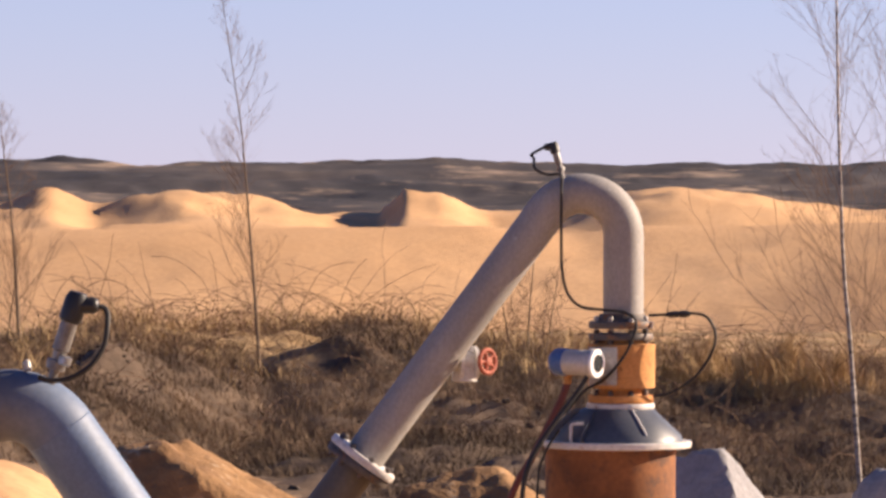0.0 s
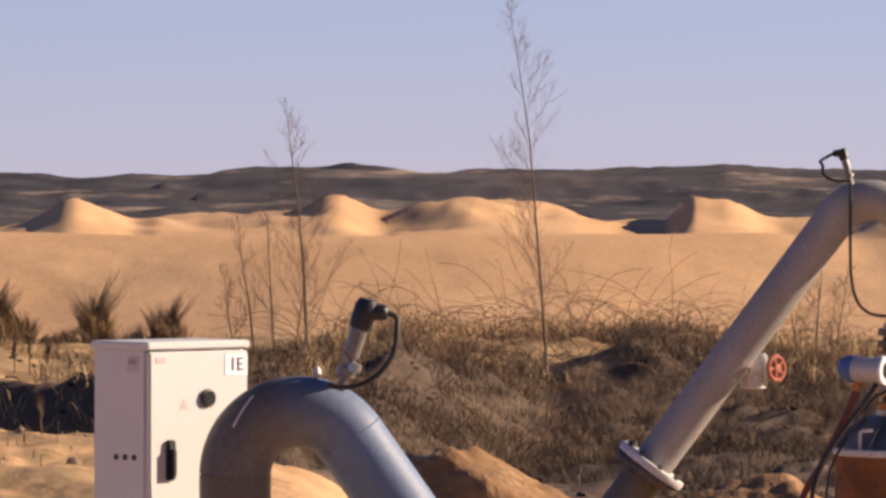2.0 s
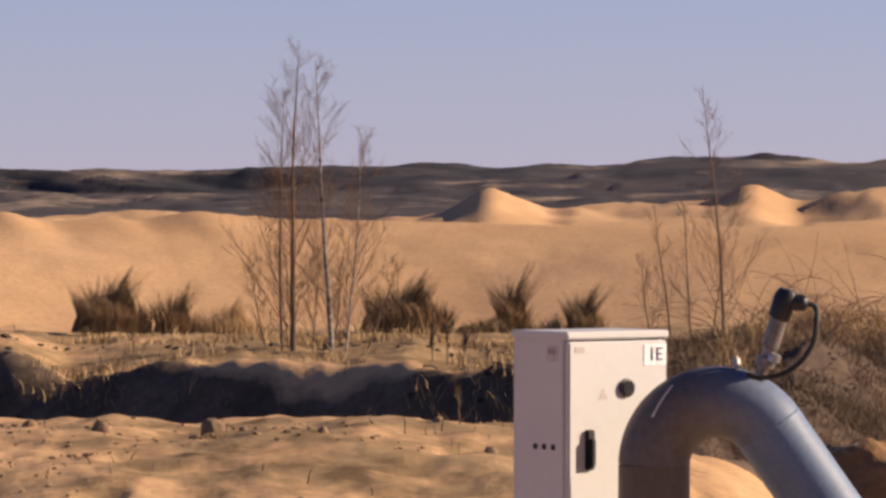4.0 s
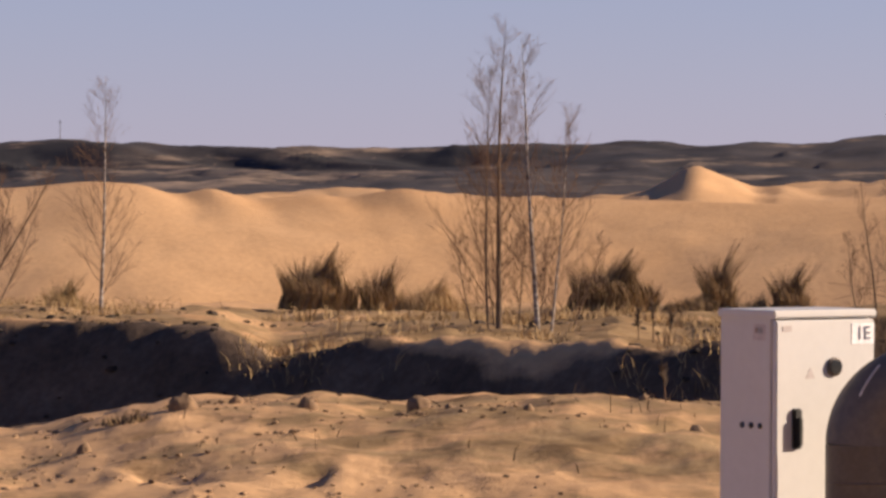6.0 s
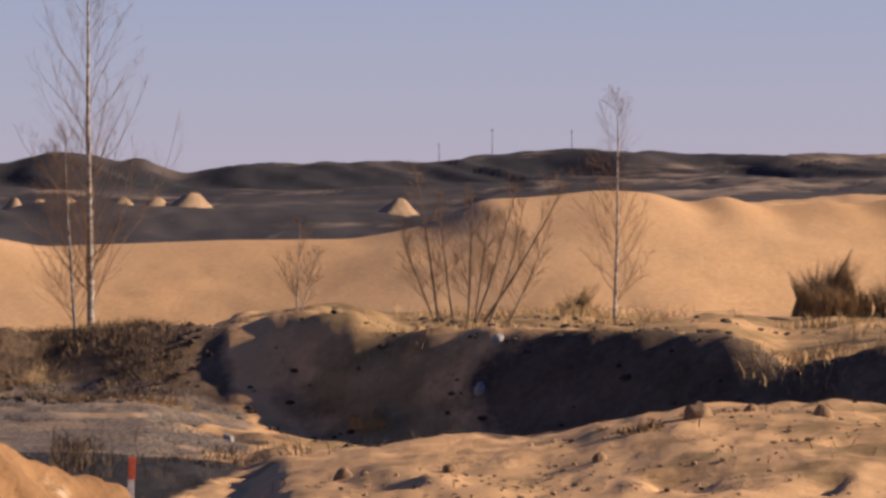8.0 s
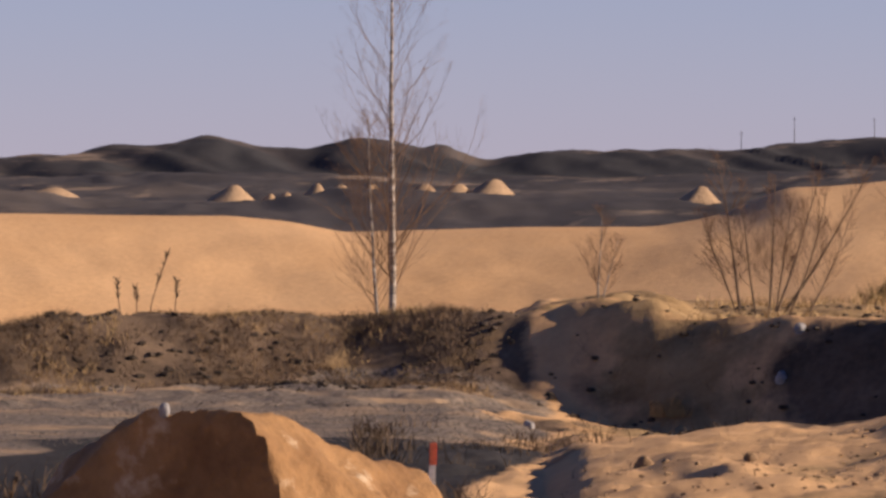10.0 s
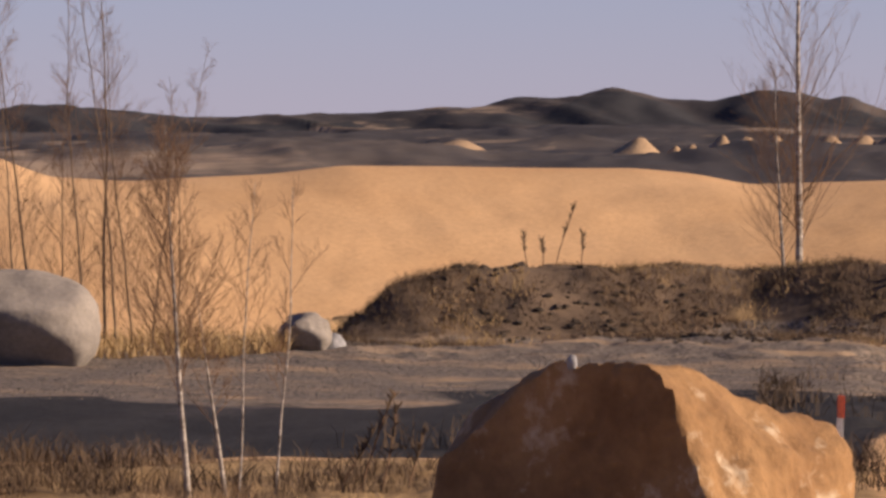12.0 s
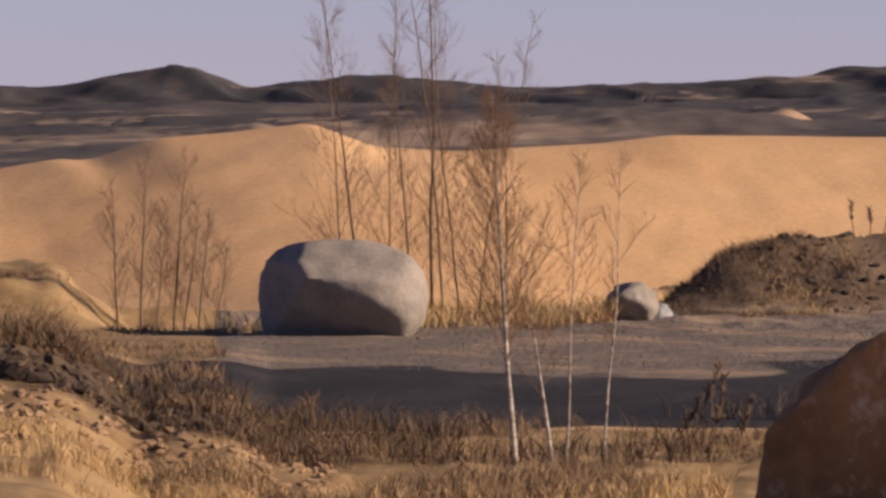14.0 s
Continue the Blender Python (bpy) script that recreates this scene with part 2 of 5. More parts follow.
# ---- the lie of the land ----
# Compass bearing (degrees clockwise from +y, seen from the tripod) against height in metres.


def value_noise(x, y, seed=0):
    xi, yi = np.floor(x).astype(np.int64), np.floor(y).astype(np.int64)
    fx, fy = x - xi, y - yi
    fx, fy = fx * fx * (3 - 2 * fx), fy * fy * (3 - 2 * fy)

    def lattice(i, j):
        h = (i * 374761393 + j * 668265263 + seed * 974634777) & 0xFFFFFFFF
        h = ((h ^ (h >> 13)) * 1274126177) & 0xFFFFFFFF
        return ((h ^ (h >> 16)) & 0xFFFF) / 32767.5 - 1

    a, b2, c, d = lattice(xi, yi), lattice(xi + 1, yi), lattice(xi, yi + 1), lattice(xi + 1, yi + 1)
    return (a * (1 - fx) + b2 * fx) * (1 - fy) + (c * (1 - fx) + d * fx) * fy


def fractal(x, y, size, seed=0, octaves=4):
    total, amp = 0, 1.0
    for k in range(octaves):
        total = total + amp * value_noise(x / size + 17.3 * k, y / size - 9.1 * k, seed + k)
        size, amp = size / 2.1, amp * 0.5
    return total


def line(table, az):
    """A height line along the bearings, given as bearing and drop below the eye per metre of distance (in thousandths)."""
    a, v = zip(*table)
    return (np.interp(az - 0.1, a, v) + np.interp(az, a, v) + np.interp(az + 0.1, a, v)) / 3


K = 1 / 8.961     # thousandths
BERM = [(-40, 464), (-32.75, 466), (-32.1, 474), (-31.5, 555), (-31.15, 622), (-30.8, 590), (-30.1, 597), (-29.6, 665), (-18.9, 640), (-18.4, 590), (-17.9, 536), (-17.1, 510), (-16.4, 487), (-15.14, 482), (-14.57, 469), (-13.86, 439), (-13.1, 422),
        (-12.46, 417), (-10.67, 431), (-9.71, 412), (-8.88, 405), (-7.2, 416), (-6, 440), (-4.7, 490), (-4.0, 550), (-3, 640), (40, 640)]
BANK = [(-40, 326), (-32.1, 328), (-31.8, 377), (-31.28, 448), (-25.75, 440), (-25.34, 421), (-24.95, 365), (-24.5, 303), (-23.5, 285), (-21.1, 285), (-19.7, 271), (-19.2, 274), (-18.7, 290),
        (-17.9, 261), (-17.45, 253), (-17.0, 261), (-16.6, 292), (-15.27, 284), (-13.87, 294), (-12.84, 288), (-12.2, 345), (-11.31, 318), (-10.03, 307),
        (-9.39, 322), (-8.3, 301), (-7.7, 335), (-5.4, 318), (-4.4, 290), (-3.8, 260), (-2.3, 284), (-0.92, 256), (-0.5, 275), (0.75, 310), (2.66, 319), (5, 318), (40, 318)]
DUNE = [(-40, 162), (-33, 162), (-32.1, 138), (-31.75, 142), (-31.0, 104), (-30.2, 94), (-29.23, 78), (-28.5, 122), (-27.6, 129), (-26, 117),
        (-25.2, 102), (-22.9, 107), (-21.9, 107), (-21.2, 117), (-20.6, 135), (-18.5, 126), (-17.1, 125), (-16.6, 113), (-16.25, 100), (-15.6, 56),
        (-15.14, 54), (-14.3, 42), (-13.7, 46), (-13.3, 66), (-12.9, 51), (-12.46, 73), (-11.7, 63), (-11.4, 70), (-10.75, 51), (-10.05, 66),
        (-8.5, 69), (-6.5, 77), (-3.7, 78), (-2.14, 76), (0.4, 70), (1.4, 85), (2.2, 69), (3.3, 69), (5, 60), (40, 60)]
HEAPS = [(-40, 80), (-9, 80), (-8.2, 66), (-7.83, 44), (-7.45, -3), (-7.05, 30), (-6.68, 60), (-6.55, 45), (-6.04, 57), (-5.02, 46), (-4.6, 30),
         (-4.5, 17), (-3.95, 60), (-3.41, 31), (-2.97, 16), (-1.82, 41), (-1.18, 66), (-0.6, 64), (-0.54, 20), (0.1, 30), (0.42, 60), (1.38, 66),
         (2.21, 14), (2.66, -1), (3.61, 13), (5, 40), (40, 40)]
SKYLINE = [(-60, 10), (-32.73, 10), (-32.1, 15), (-31.46, -12), (-30.63, -25), (-30.31, -11), (-29.93, 16), (-29.35, 8), (-28.39, -7), (-27.63, 6),
           (-26.8, 21), (-25.55, 13), (-24.8, 11), (-23.65, -2), (-23.1, -17), (-22.8, -10), (-22.1, -35), (-21.8, -23), (-20.95, -3), (-20.45, -24),
           (-19.95, -21), (-19.7, -12), (-19.5, -24), (-18.98, 11), (-18.4, -9), (-17.6, -4), (-16.2, -15), (-15.1, -26), (-13.5, -26), (-12.85, -19),
           (-10.3, -23), (-9.6, -26), (-7.85, -36), (-7.45, -27), (-6.8, -34), (-6.2, -30), (-5.4, -42), (-4.2, -48), (-3.45, -38), (-1.5, -43),
           (0.4, -45), (1.5, -39), (5, -40), (60, -40)]


def below_eye(table, az, dist):
    return EYE - dist * line(table, az) * K / 1000


def step01(v):
    v = np.clip(v, 0, 1)
    return v * v * (3 - 2 * v)


def stations(az):
    """The land's lines, closed smoothly behind the tripod."""
    ds, zs = lines(az)
    de, ze = lines(np.full_like(az, 40.0))
    w = step01((-60 - az) / 80)
    return ds + (de - ds) * w, zs + (ze - zs) * w


def lines(az):
    """Distance and height of the land's main lines along each bearing, from the tripod outwards."""
    one = np.ones_like(az)
    west = step01((-18.2 - az) / 1.4)          # 1 where the haul track crosses
    gap = step01((-25.2 - az) / 0.6)           # 1 where the berm ends
    knoll = step01((-29.2 - az) / 0.5)         # 1 beside the grassy knoll
    d_berm = 27.0 - 3.0 * knoll
    z_berm = np.maximum(below_eye(BERM, az, d_berm) - 0.02, -0.02)
    d_bank = np.interp(az, (-26, -25, -20.5, -17.6, -7, -5, -2), (36.8, 39.2, 40.4, 39.4, 33.8, 35.5, 40))
    d_foot = d_bank - np.interp(az, (-19.6, -18.3, -17, -8, -6, -3), (1.5, 1.5, 1.4, 1.2, 1.5, 5.0))
    z_foot = np.interp(az, (-19.4, -17.6, -14, -6.5, -4.5), (0, -0.28, -0.42, -0.4, -0.12))
    z_bank = below_eye(BANK, az, d_bank)
    d_edge = 54.0 - 12.0 * west - 3.6 * gap
    z_edge = (EYE - 54 * 255 * K / 1000) * (1 - west) + 0.0 * west
    d_dune = 122 + 1.2 * np.sin(az * 0.5)
    z_dune = below_eye(DUNE, az, d_dune)
    rows = [(0 * one, 0 * one), (d_berm - 7.0 + 6.2 * knoll, 0.02 + 0.6 * knoll * z_berm), (d_berm, z_berm), (d_foot, z_foot), (d_bank, z_bank), (d_bank + 1.6, z_bank * 0.85 + z_edge * 0.15 - 0.35 * west * (1 - gap)),
            (d_edge, z_edge), (d_edge + 9, -5.5 * one), (80 * one, -8.2 * one), (d_dune - 31, -8.0 * one), (d_dune, z_dune),
            (d_dune + 7, np.minimum(z_dune - 0.5, 0.2)), (172 * one, -0.2 - 1.0 * step01((-14 - az) / 2)), (200 * one, below_eye(HEAPS, az, 200)), (226 * one, -0.1 - 1.5 * step01((-14 - az) / 2)),
            (370 * one, 0.0 - 1.5 * step01((-14 - az) / 2)), (509 * one, (0.9 - 0.65 * step01((-7 - az) / 4)) * below_eye(SKYLINE, az + 0.25, 520) - 0.9 * step01((-14 - az) / 2)), (520 * one, below_eye(SKYLINE, az, 520)), (640 * one, -3 * one), (4600 * one, -6 * one)]
    return np.array([r[0] for r in rows]), np.array([r[1] for r in rows])


def land(az, dist):
    """Height of the land at bearings and distances (arrays of one shape)."""
    ds, zs = stations(az)
    z = np.zeros_like(dist)
    for k in range(len(ds) - 1):
        f = (dist - ds[k]) / np.maximum(ds[k + 1] - ds[k], 1e-6)
        inside = (f >= 0) & (f < 1)
        if k == 9:      # folds of the slipped face run down to the right
            drop = np.clip(ds[10] - dist, 0, 22)
            slid = az - 0.085 * drop
            sharp = below_eye(DUNE, slid, ds[10])
            even = sum(below_eye(DUNE, slid + o, ds[10]) for o in (-1.5, -1.0, -0.5, 0, 0.5, 1.0, 1.5)) / 7
            folds = sharp + (even - sharp) * step01(drop / 6)
        soft = step01(f) if k != 9 else 0.35 * np.clip(f, 0, 1) + 0.65 * step01(f)
        z = np.where(inside, zs[k] + ((folds if k == 9 else zs[k + 1]) - zs[k]) * soft, z)
    x, y = dist * np.sin(np.radians(az)), dist * np.cos(np.radians(az))
    near = step01((dist - 12) / 6) * (1 - step01((dist - 58) / 4))
    bank = step01((dist - ds[3]) / 1.0) * (1 - step01((dist - ds[4] - 1) / 1.5))
    track = step01((-18.9 - az) / 1.0) * step01((dist - 24.5) / 1.5) * (1 - step01((dist - 34.5) / 1.5))
    z = z + near * (1 - 0.8 * track) * (0.035 * fractal(x, y, 1.1, 3) + 0.022 * fractal(x, y, 0.25, 5, 3))
    z = z + bank * (0.07 * fractal(x, y, 1.3, 11) + 0.06 * fractal(x, y, 0.4, 12, 3)) * (0.35 + 0.65 * step01((dist - ds[3]) / 3))
    pits = fractal(x, y, 0.55, 31, 2)
    z = z - near * (1 - bank) * (1 - track) * 0.07 * step01((pits - 0.55) / 0.5)
    dune = step01((dist - 80) / 15) * (1 - step01((dist - ds[10] - 5) / 8))
    gully = np.abs(fractal(x * 0.8 - 0.75 * y, y * 0.18 + x * 0.1, 5.0, 21, 4))
    z = z + dune * (0.07 * fractal(x - 0.5 * y, y, 12, 20, 4) - 0.07 * gully + 0.035 * fractal(x, y, 1.6, 24, 3)) * (1 - 0.85 * np.exp(-((dist - ds[10]) / 2.5) ** 2))
    loads = np.exp(-((dist - 200) / 22) ** 2)
    z = z + loads * (0.42 * fractal(x, y, 7, 71, 4) + 0.26 * (0.5 - np.abs(fractal(x + 0.6 * y, y * 0.3, 3.2, 72, 3))))
    brushy = step01((az + 6.2) / 1.6) * step01((dist - 29) / 2) * (1 - step01((dist - 42) / 3))
    z = z + brushy * (0.12 * fractal(x, y, 2.3, 61, 3) - 0.05 - 0.10 * step01((az - 1.5) / 2) + 0.05 * fractal(x, y, 0.5, 62, 2))
    hills = step01((dist - 235 - 115 * step01((-14 - az) / 3)) / 60) * (1 - step01((dist - 700) / 100))
    ridged = 1 - np.abs(fractal(x * 0.5, y, 34, 41, 4))
    crags = 1 - np.abs(fractal(x + 0.3 * y, y * 0.6, 16, 47, 4))
    z = z + hills * (1.3 * (ridged - 0.7) + 0.9 * (crags - 0.7) + 0.22 * fractal(x, y, 6, 44, 3)) * (1 - 0.80 * np.exp(-((dist - 520) / 40) ** 2)) * step01((dist - 300) / 120 + 0.15)
    z = z + 0.35 * fractal(x, y, 5, 49, 3) * np.exp(-((dist - 520) / 12) ** 2)
    face = np.exp(-((dist - 512) / 6.5) ** 2) * step01((-7 - az) / 4)
    z = z + face * 1.5 * (0.45 - np.abs(fractal(x + 1.3 * (dist - 511), dist * 0.15, 10, 63, 3)))
    bench = (z + 0.9 * fractal(x, y, 60, 55, 3)) / 1.15      # worked benches along the spoil hills
    saw = bench - np.floor(bench)
    z = z + hills * 0.32 * (step01((saw - 0.55) / 0.3) - saw) * (1 - 0.9 * np.exp(-((dist - 520) / 25) ** 2))
    return z


def spot(az, dist, lift=0.0):
    """A place on the land at a bearing and distance."""
    z = float(land(np.array([float(az)]), np.array([float(dist)]))[0])
    return Vector((dist * math.sin(radians(az)), dist * math.cos(radians(az)), z + lift))


def mesh_from(name, verts, faces, material, smooth=True):
    me = bpy.data.meshes.new(name)
    me.from_pydata(verts, [], faces)
    me.materials.append(material)
    if smooth:
        me.polygons.foreach_set("use_smooth", np.ones(len(me.polygons), dtype=bool))
    me.update()
    return me


def build_ground():
    az = np.concatenate([np.arange(-180, -36, 4.0), np.arange(-36, 8, 0.07), np.arange(8, 180, 4.0)])
    dist = np.concatenate([[0.0, 1, 3, 6, 9], np.arange(11, 22, 0.4), np.arange(22, 47, 0.13), np.arange(47, 64, 0.5), np.arange(64, 102, 3.0),
                           np.arange(102, 130, 0.35), np.arange(130, 240, 1.6), np.arange(240, 500, 3.2), np.arange(500, 526, 0.6), np.arange(526, 660, 6.0), np.geomspace(670, 4500, 12)])
    A, D = np.meshgrid(az, dist)
    z = land(A, D)
    x, y = D * np.sin(np.radians(A)), D * np.cos(np.radians(A))
    nr, nc = A.shape
    verts = np.stack([x, y, z], -1).reshape(-1, 3)
    i = np.arange(nr - 1)[:, None] * nc + np.arange(nc)[None, :]
    j = np.arange(nr - 1)[:, None] * nc + (np.arange(nc)[None, :] + 1) % nc
    faces = np.stack([i, i + nc, j + nc, j], -1).reshape(-1, 4)
    me = bpy.data.meshes.new("ground")
    me.vertices.add(len(verts))
    me.vertices.foreach_set("co", verts.ravel())
    me.loops.add(faces.size)
    me.loops.foreach_set("vertex_index", faces.ravel().astype(np.int32))
    me.polygons.add(len(faces))
    me.polygons.foreach_set("loop_start", np.arange(0, faces.size, 4, dtype=np.int32))
    me.polygons.foreach_set("use_smooth", np.ones(len(faces), dtype=bool))
    me.update(calc_edges=True)
    ds, zs = stations(A)
    wob = 0.9 * fractal(x, y, 3.0, 51, 3)
    west = step01((-18.0 - A + 0.9 * wob) / 1.4)
    gap = step01((-25.2 - A) / 0.6)
    # dark earth mask that also paints the shade on the banks' faces
    shaded_soil = step01((D - 28.2 - 0.2 * wob) / 0.6) * (1 - step01((D - ds[4] + 0.5 + 0.5 * wob) / 1.2)) * (1 - west)
    shaded_soil = np.maximum(shaded_soil, west * (1 - gap) * step01((D - ds[3] + 1.2) / 0.5) * (1 - step01((D - ds[4] - 0.6) / 1.0)))
    shaded_soil = np.maximum(shaded_soil, step01((A + 6.5) / 2.0) * step01((D - 26) / 1.5) * (1 - step01((D - ds[4] - 1) / 1.5)))
    turf = step01((D - ds[4] + 0.6) / 1.2) * (1 - step01((D - ds[6] - 0.5) / 1.5)) * (0.58 + 0.25 * wob)
    mound = np.exp(-((A + 16.8) / 1.7) ** 2)
    shaded_soil = shaded_soil * (1 - 0.75 * mound) * (1 - 0.15 * west * (1 - gap))
    turf = np.maximum(turf, 0.62 * mound * step01((D - 31) / 1.5) * (1 - step01((D - ds[6]) / 1.5)))
    turf = np.maximum(turf, (0.16 + 0.3 * wob) * west * (1 - gap) * step01((D - 36) / 0.6) * (1 - step01((D - 41) / 1.0)))
    turf = np.maximum(turf, (0.6 + 0.3 * wob) * step01((A + 6) / 1.5) * step01((D - 37.5) / 2) * (1 - step01((D - ds[6]) / 1.5)))
    turf = np.maximum(turf, 0.75 * west * step01((D - 13 - wob) / 4) * step01((60 + A) / 10) * (1 - step01((D - 25 - 0.4 * wob) / 1.2)))
    turf = np.maximum(turf, (0.85 + 0.3 * wob) * step01((-28.9 - A) / 0.8) * step01((D - 15 - wob) / 3) * step01((60 + A) / 10) * (1 - step01((D - 38) / 1.5)))
    # shade under the knoll's turf lip, painted as a dark strip
    edge = np.exp(-((D - ds[2] + 0.25) / 0.22) ** 2) * step01((-29.4 - A) / 0.5)
    shaded_soil = np.maximum(shaded_soil, edge)
    shaded_soil = np.maximum(shaded_soil, 0.66 * step01((-30.0 - A) / 0.5) * step01((60 + A) / 10) * step01((D - 25.5) / 1) * (1 - step01((D - 39) / 1.5)))
    # the knoll's near sand is darkened in colour to stand for shade
    shaded_soil = np.maximum(shaded_soil, 0.60 * step01((-29.0 - A) / 0.6) * step01((D - 15 - wob) / 3) * step01((60 + A) / 10) * (1 - step01((D - 26) / 1.5)))
    gravel = west * step01((D - 29.0 - 0.5 * wob) / 1.0) * (1 - step01((D - np.where(A < -25.4, 38.4, ds[3] - 0.3) - 0.4 * wob) / 0.8)) * (1 - step01((-30.1 - A) / 0.4))
    # band of painted-in shade along the near side of the track
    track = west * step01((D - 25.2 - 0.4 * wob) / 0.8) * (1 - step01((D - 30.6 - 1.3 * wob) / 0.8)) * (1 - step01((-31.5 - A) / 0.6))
    turf = np.maximum(turf, (0.40 + 0.2 * wob) * step01((D - 20.5) / 2) * (1 - step01((D - 27.5) / 1.0)) * step01((A + 20) / 1.5) * step01((-4 - A) / 1.5))
    plain_left = step01((-15.6 - A) / 0.6)
    far_soil = np.maximum(step01((D - 228) / 25), plain_left * step01((D - ds[10] - 1.5) / 3))
    # near faces darkened as in shade; crests left pale as if sunlit
    shaded_spoil = step01((D - 506) / 4) * (1 - step01((D - 515.8 - 3.6 * fractal(x, y * 0.3, 12, 57, 4)) / 1.4)) * (0.66 + 0.34 * fractal(x, y, 40, 58, 2)) * (0.45 + 0.55 * step01((-7 - A) / 4))
    for name, values in (("shaded_spoil", shaded_spoil), ("shaded_soil", shaded_soil), ("turf", turf), ("gravel", gravel), ("track", track), ("far_soil", far_soil)):
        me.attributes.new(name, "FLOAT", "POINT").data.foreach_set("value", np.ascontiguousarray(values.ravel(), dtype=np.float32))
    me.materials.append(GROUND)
    return tagged(new("ground", me), "sandy quarry floor with pit, soil banks coloured dark for shade and far spoil hills", "ground", kind="structure")


build_ground()

# ---- helpers for things ----


def thing(name, place, label, category, group="", turn=0.0):
    ob = new(name)
    ob.empty_display_size = 0.1
    ob.matrix_basis = Matrix.Translation(place) @ pose(0, 0, 0, 0, 0, turn)
    return tagged(ob, label, category, group)


def part(name, bm, material, parent, label="", smooth=True, sharp=35):
    me = bpy.data.meshes.new(name)
    bmesh.ops.recalc_face_normals(bm, faces=bm.faces)
    bm.to_mesh(me)
    bm.free()
    me.materials.append(material)
    if smooth:
        me.shade_smooth()
        me.set_sharp_from_angle(angle=radians(sharp))
    ob = new(name, me)
    ob.parent = parent
    if label:
        ob["label"] = label
    return ob


def lathe(profile, axis_from=(0, 0, 0), axis=(0, 0, 1), sides=40):
    """A turned solid from (radius, height) pairs along an axis."""
    bm = bmesh.new()
    q = Vector((0, 0, 1)).rotation_difference(Vector(axis).normalized())
    base = Vector(axis_from)
    rings = []
    for r, h in profile:
        rings.append([bm.verts.new(base + q @ Vector((r * math.cos(2 * math.pi * k / sides), r * math.sin(2 * math.pi * k / sides), h))) for k in range(sides)])
    for a, b in zip(rings, rings[1:]):
        for k in range(sides):
            bm.faces.new((a[k], a[(k + 1) % sides], b[(k + 1) % sides], b[k]))
    bm.faces.new(rings[0])
    bm.faces.new(rings[-1])
    return bm


def tube(path, radius, sides=14, closed_ends=True):
    """A round tube along points; radius: one number or one a point."""
    bm = bmesh.new()
    pts = [Vector(p) for p in path]
    rad = radius if isinstance(radius, (list, tuple)) else [radius] * len(pts)
    rings, up = [], None
    for k, p in enumerate(pts):
        d = (pts[min(k + 1, len(pts) - 1)] - pts[max(k - 1, 0)]).normalized()
        if up is None:
            up = d.orthogonal().normalized()
        up = (up - d * up.dot(d)).normalized()
        side = d.cross(up)
        rings.append([bm.verts.new(p + rad[k] * (up * math.cos(2 * math.pi * s / sides) + side * math.sin(2 * math.pi * s / sides))) for s in range(sides)])
    for a, b in zip(rings, rings[1:]):
        for s in range(sides):
            bm.faces.new((a[s], a[(s + 1) % sides], b[(s + 1) % sides], b[s]))
    if closed_ends:
        bm.faces.new(rings[0])
        bm.faces.new(rings[-1])
    return bm


def curve_points(points, steps=8):
    """A smooth line through points."""
    p = [Vector(q) for q in points]
    p = [2 * p[0] - p[1]] + p + [2 * p[-1] - p[-2]]
    out = []
    for k in range(1, len(p) - 2):
        for s in range(steps):
            t = s / steps
            out.append(0.5 * ((2 * p[k]) + (p[k + 1] - p[k - 1]) * t + (2 * p[k - 1] - 5 * p[k] + 4 * p[k + 1] - p[k + 2]) * t * t + (3 * p[k] - p[k - 1] - 3 * p[k + 1] + p[k + 2]) * t ** 3))
    return out + [p[-2]]


def slab(size, centre=(0, 0, 0), bevel=0.004, turn=None):
    bm = bmesh.new()
    bmesh.ops.create_cube(bm, size=1)
    bmesh.ops.scale(bm, vec=size, verts=bm.verts)
    if bevel:
        bmesh.ops.bevel(bm, geom=bm.edges[:], offset=bevel, segments=2, affect="EDGES")
    if turn is not None:
        bmesh.ops.transform(bm, matrix=turn, verts=bm.verts)
    bmesh.ops.translate(bm, vec=centre, verts=bm.verts)
    return bm


def flange_with_bolts(parent, centre, axis, radius, thick, bolts, material, bolt_material, hub=0.0):
    """A flange ring across an axis, with its bolts as parts."""
    ax = Vector(axis).normalized()
    ring = part("flange", lathe([(radius * 0.55, 0), (radius * 0.985, 0), (radius, thick * 0.15), (radius, thick * 0.85), (radius * 0.985, thick), (radius * 0.55, thick)], Vector(centre) - ax * thick / 2, ax), material, parent)
    u = ax.orthogonal().normalized()
    v = ax.cross(u)
    for k in range(bolts):
        a = 2 * math.pi * (k + 0.5) / bolts
        p = Vector(centre) + radius * 0.82 * (u * math.cos(a) + v * math.sin(a))
        n = thick / 2 + 0.014
        part("bolt", lathe([(0.006, -n - 0.006), (0.011, -n), (0.011, -thick / 2), (0.006, -thick / 2), (0.006, thick / 2), (0.011, thick / 2), (0.011, n), (0.006, n + 0.006)], p, ax, 6), bolt_material, ring)
    return ring

# ---- the wellhead with its swan-neck pipe ----


def polar(az, dist, z=0.0):
    return Vector((dist * math.sin(radians(az)), dist * math.cos(radians(az)), z))


def bend(cx, cz, radius, start, end, y=0.0, steps=18):
    """Points of an arc in the local x-z plane, angles in degrees."""
    return [(cx + radius * math.cos(radians(start + (end - start) * k / steps)), y, cz + radius * math.sin(radians(start + (end - start) * k / steps))) for k in range(steps + 1)]


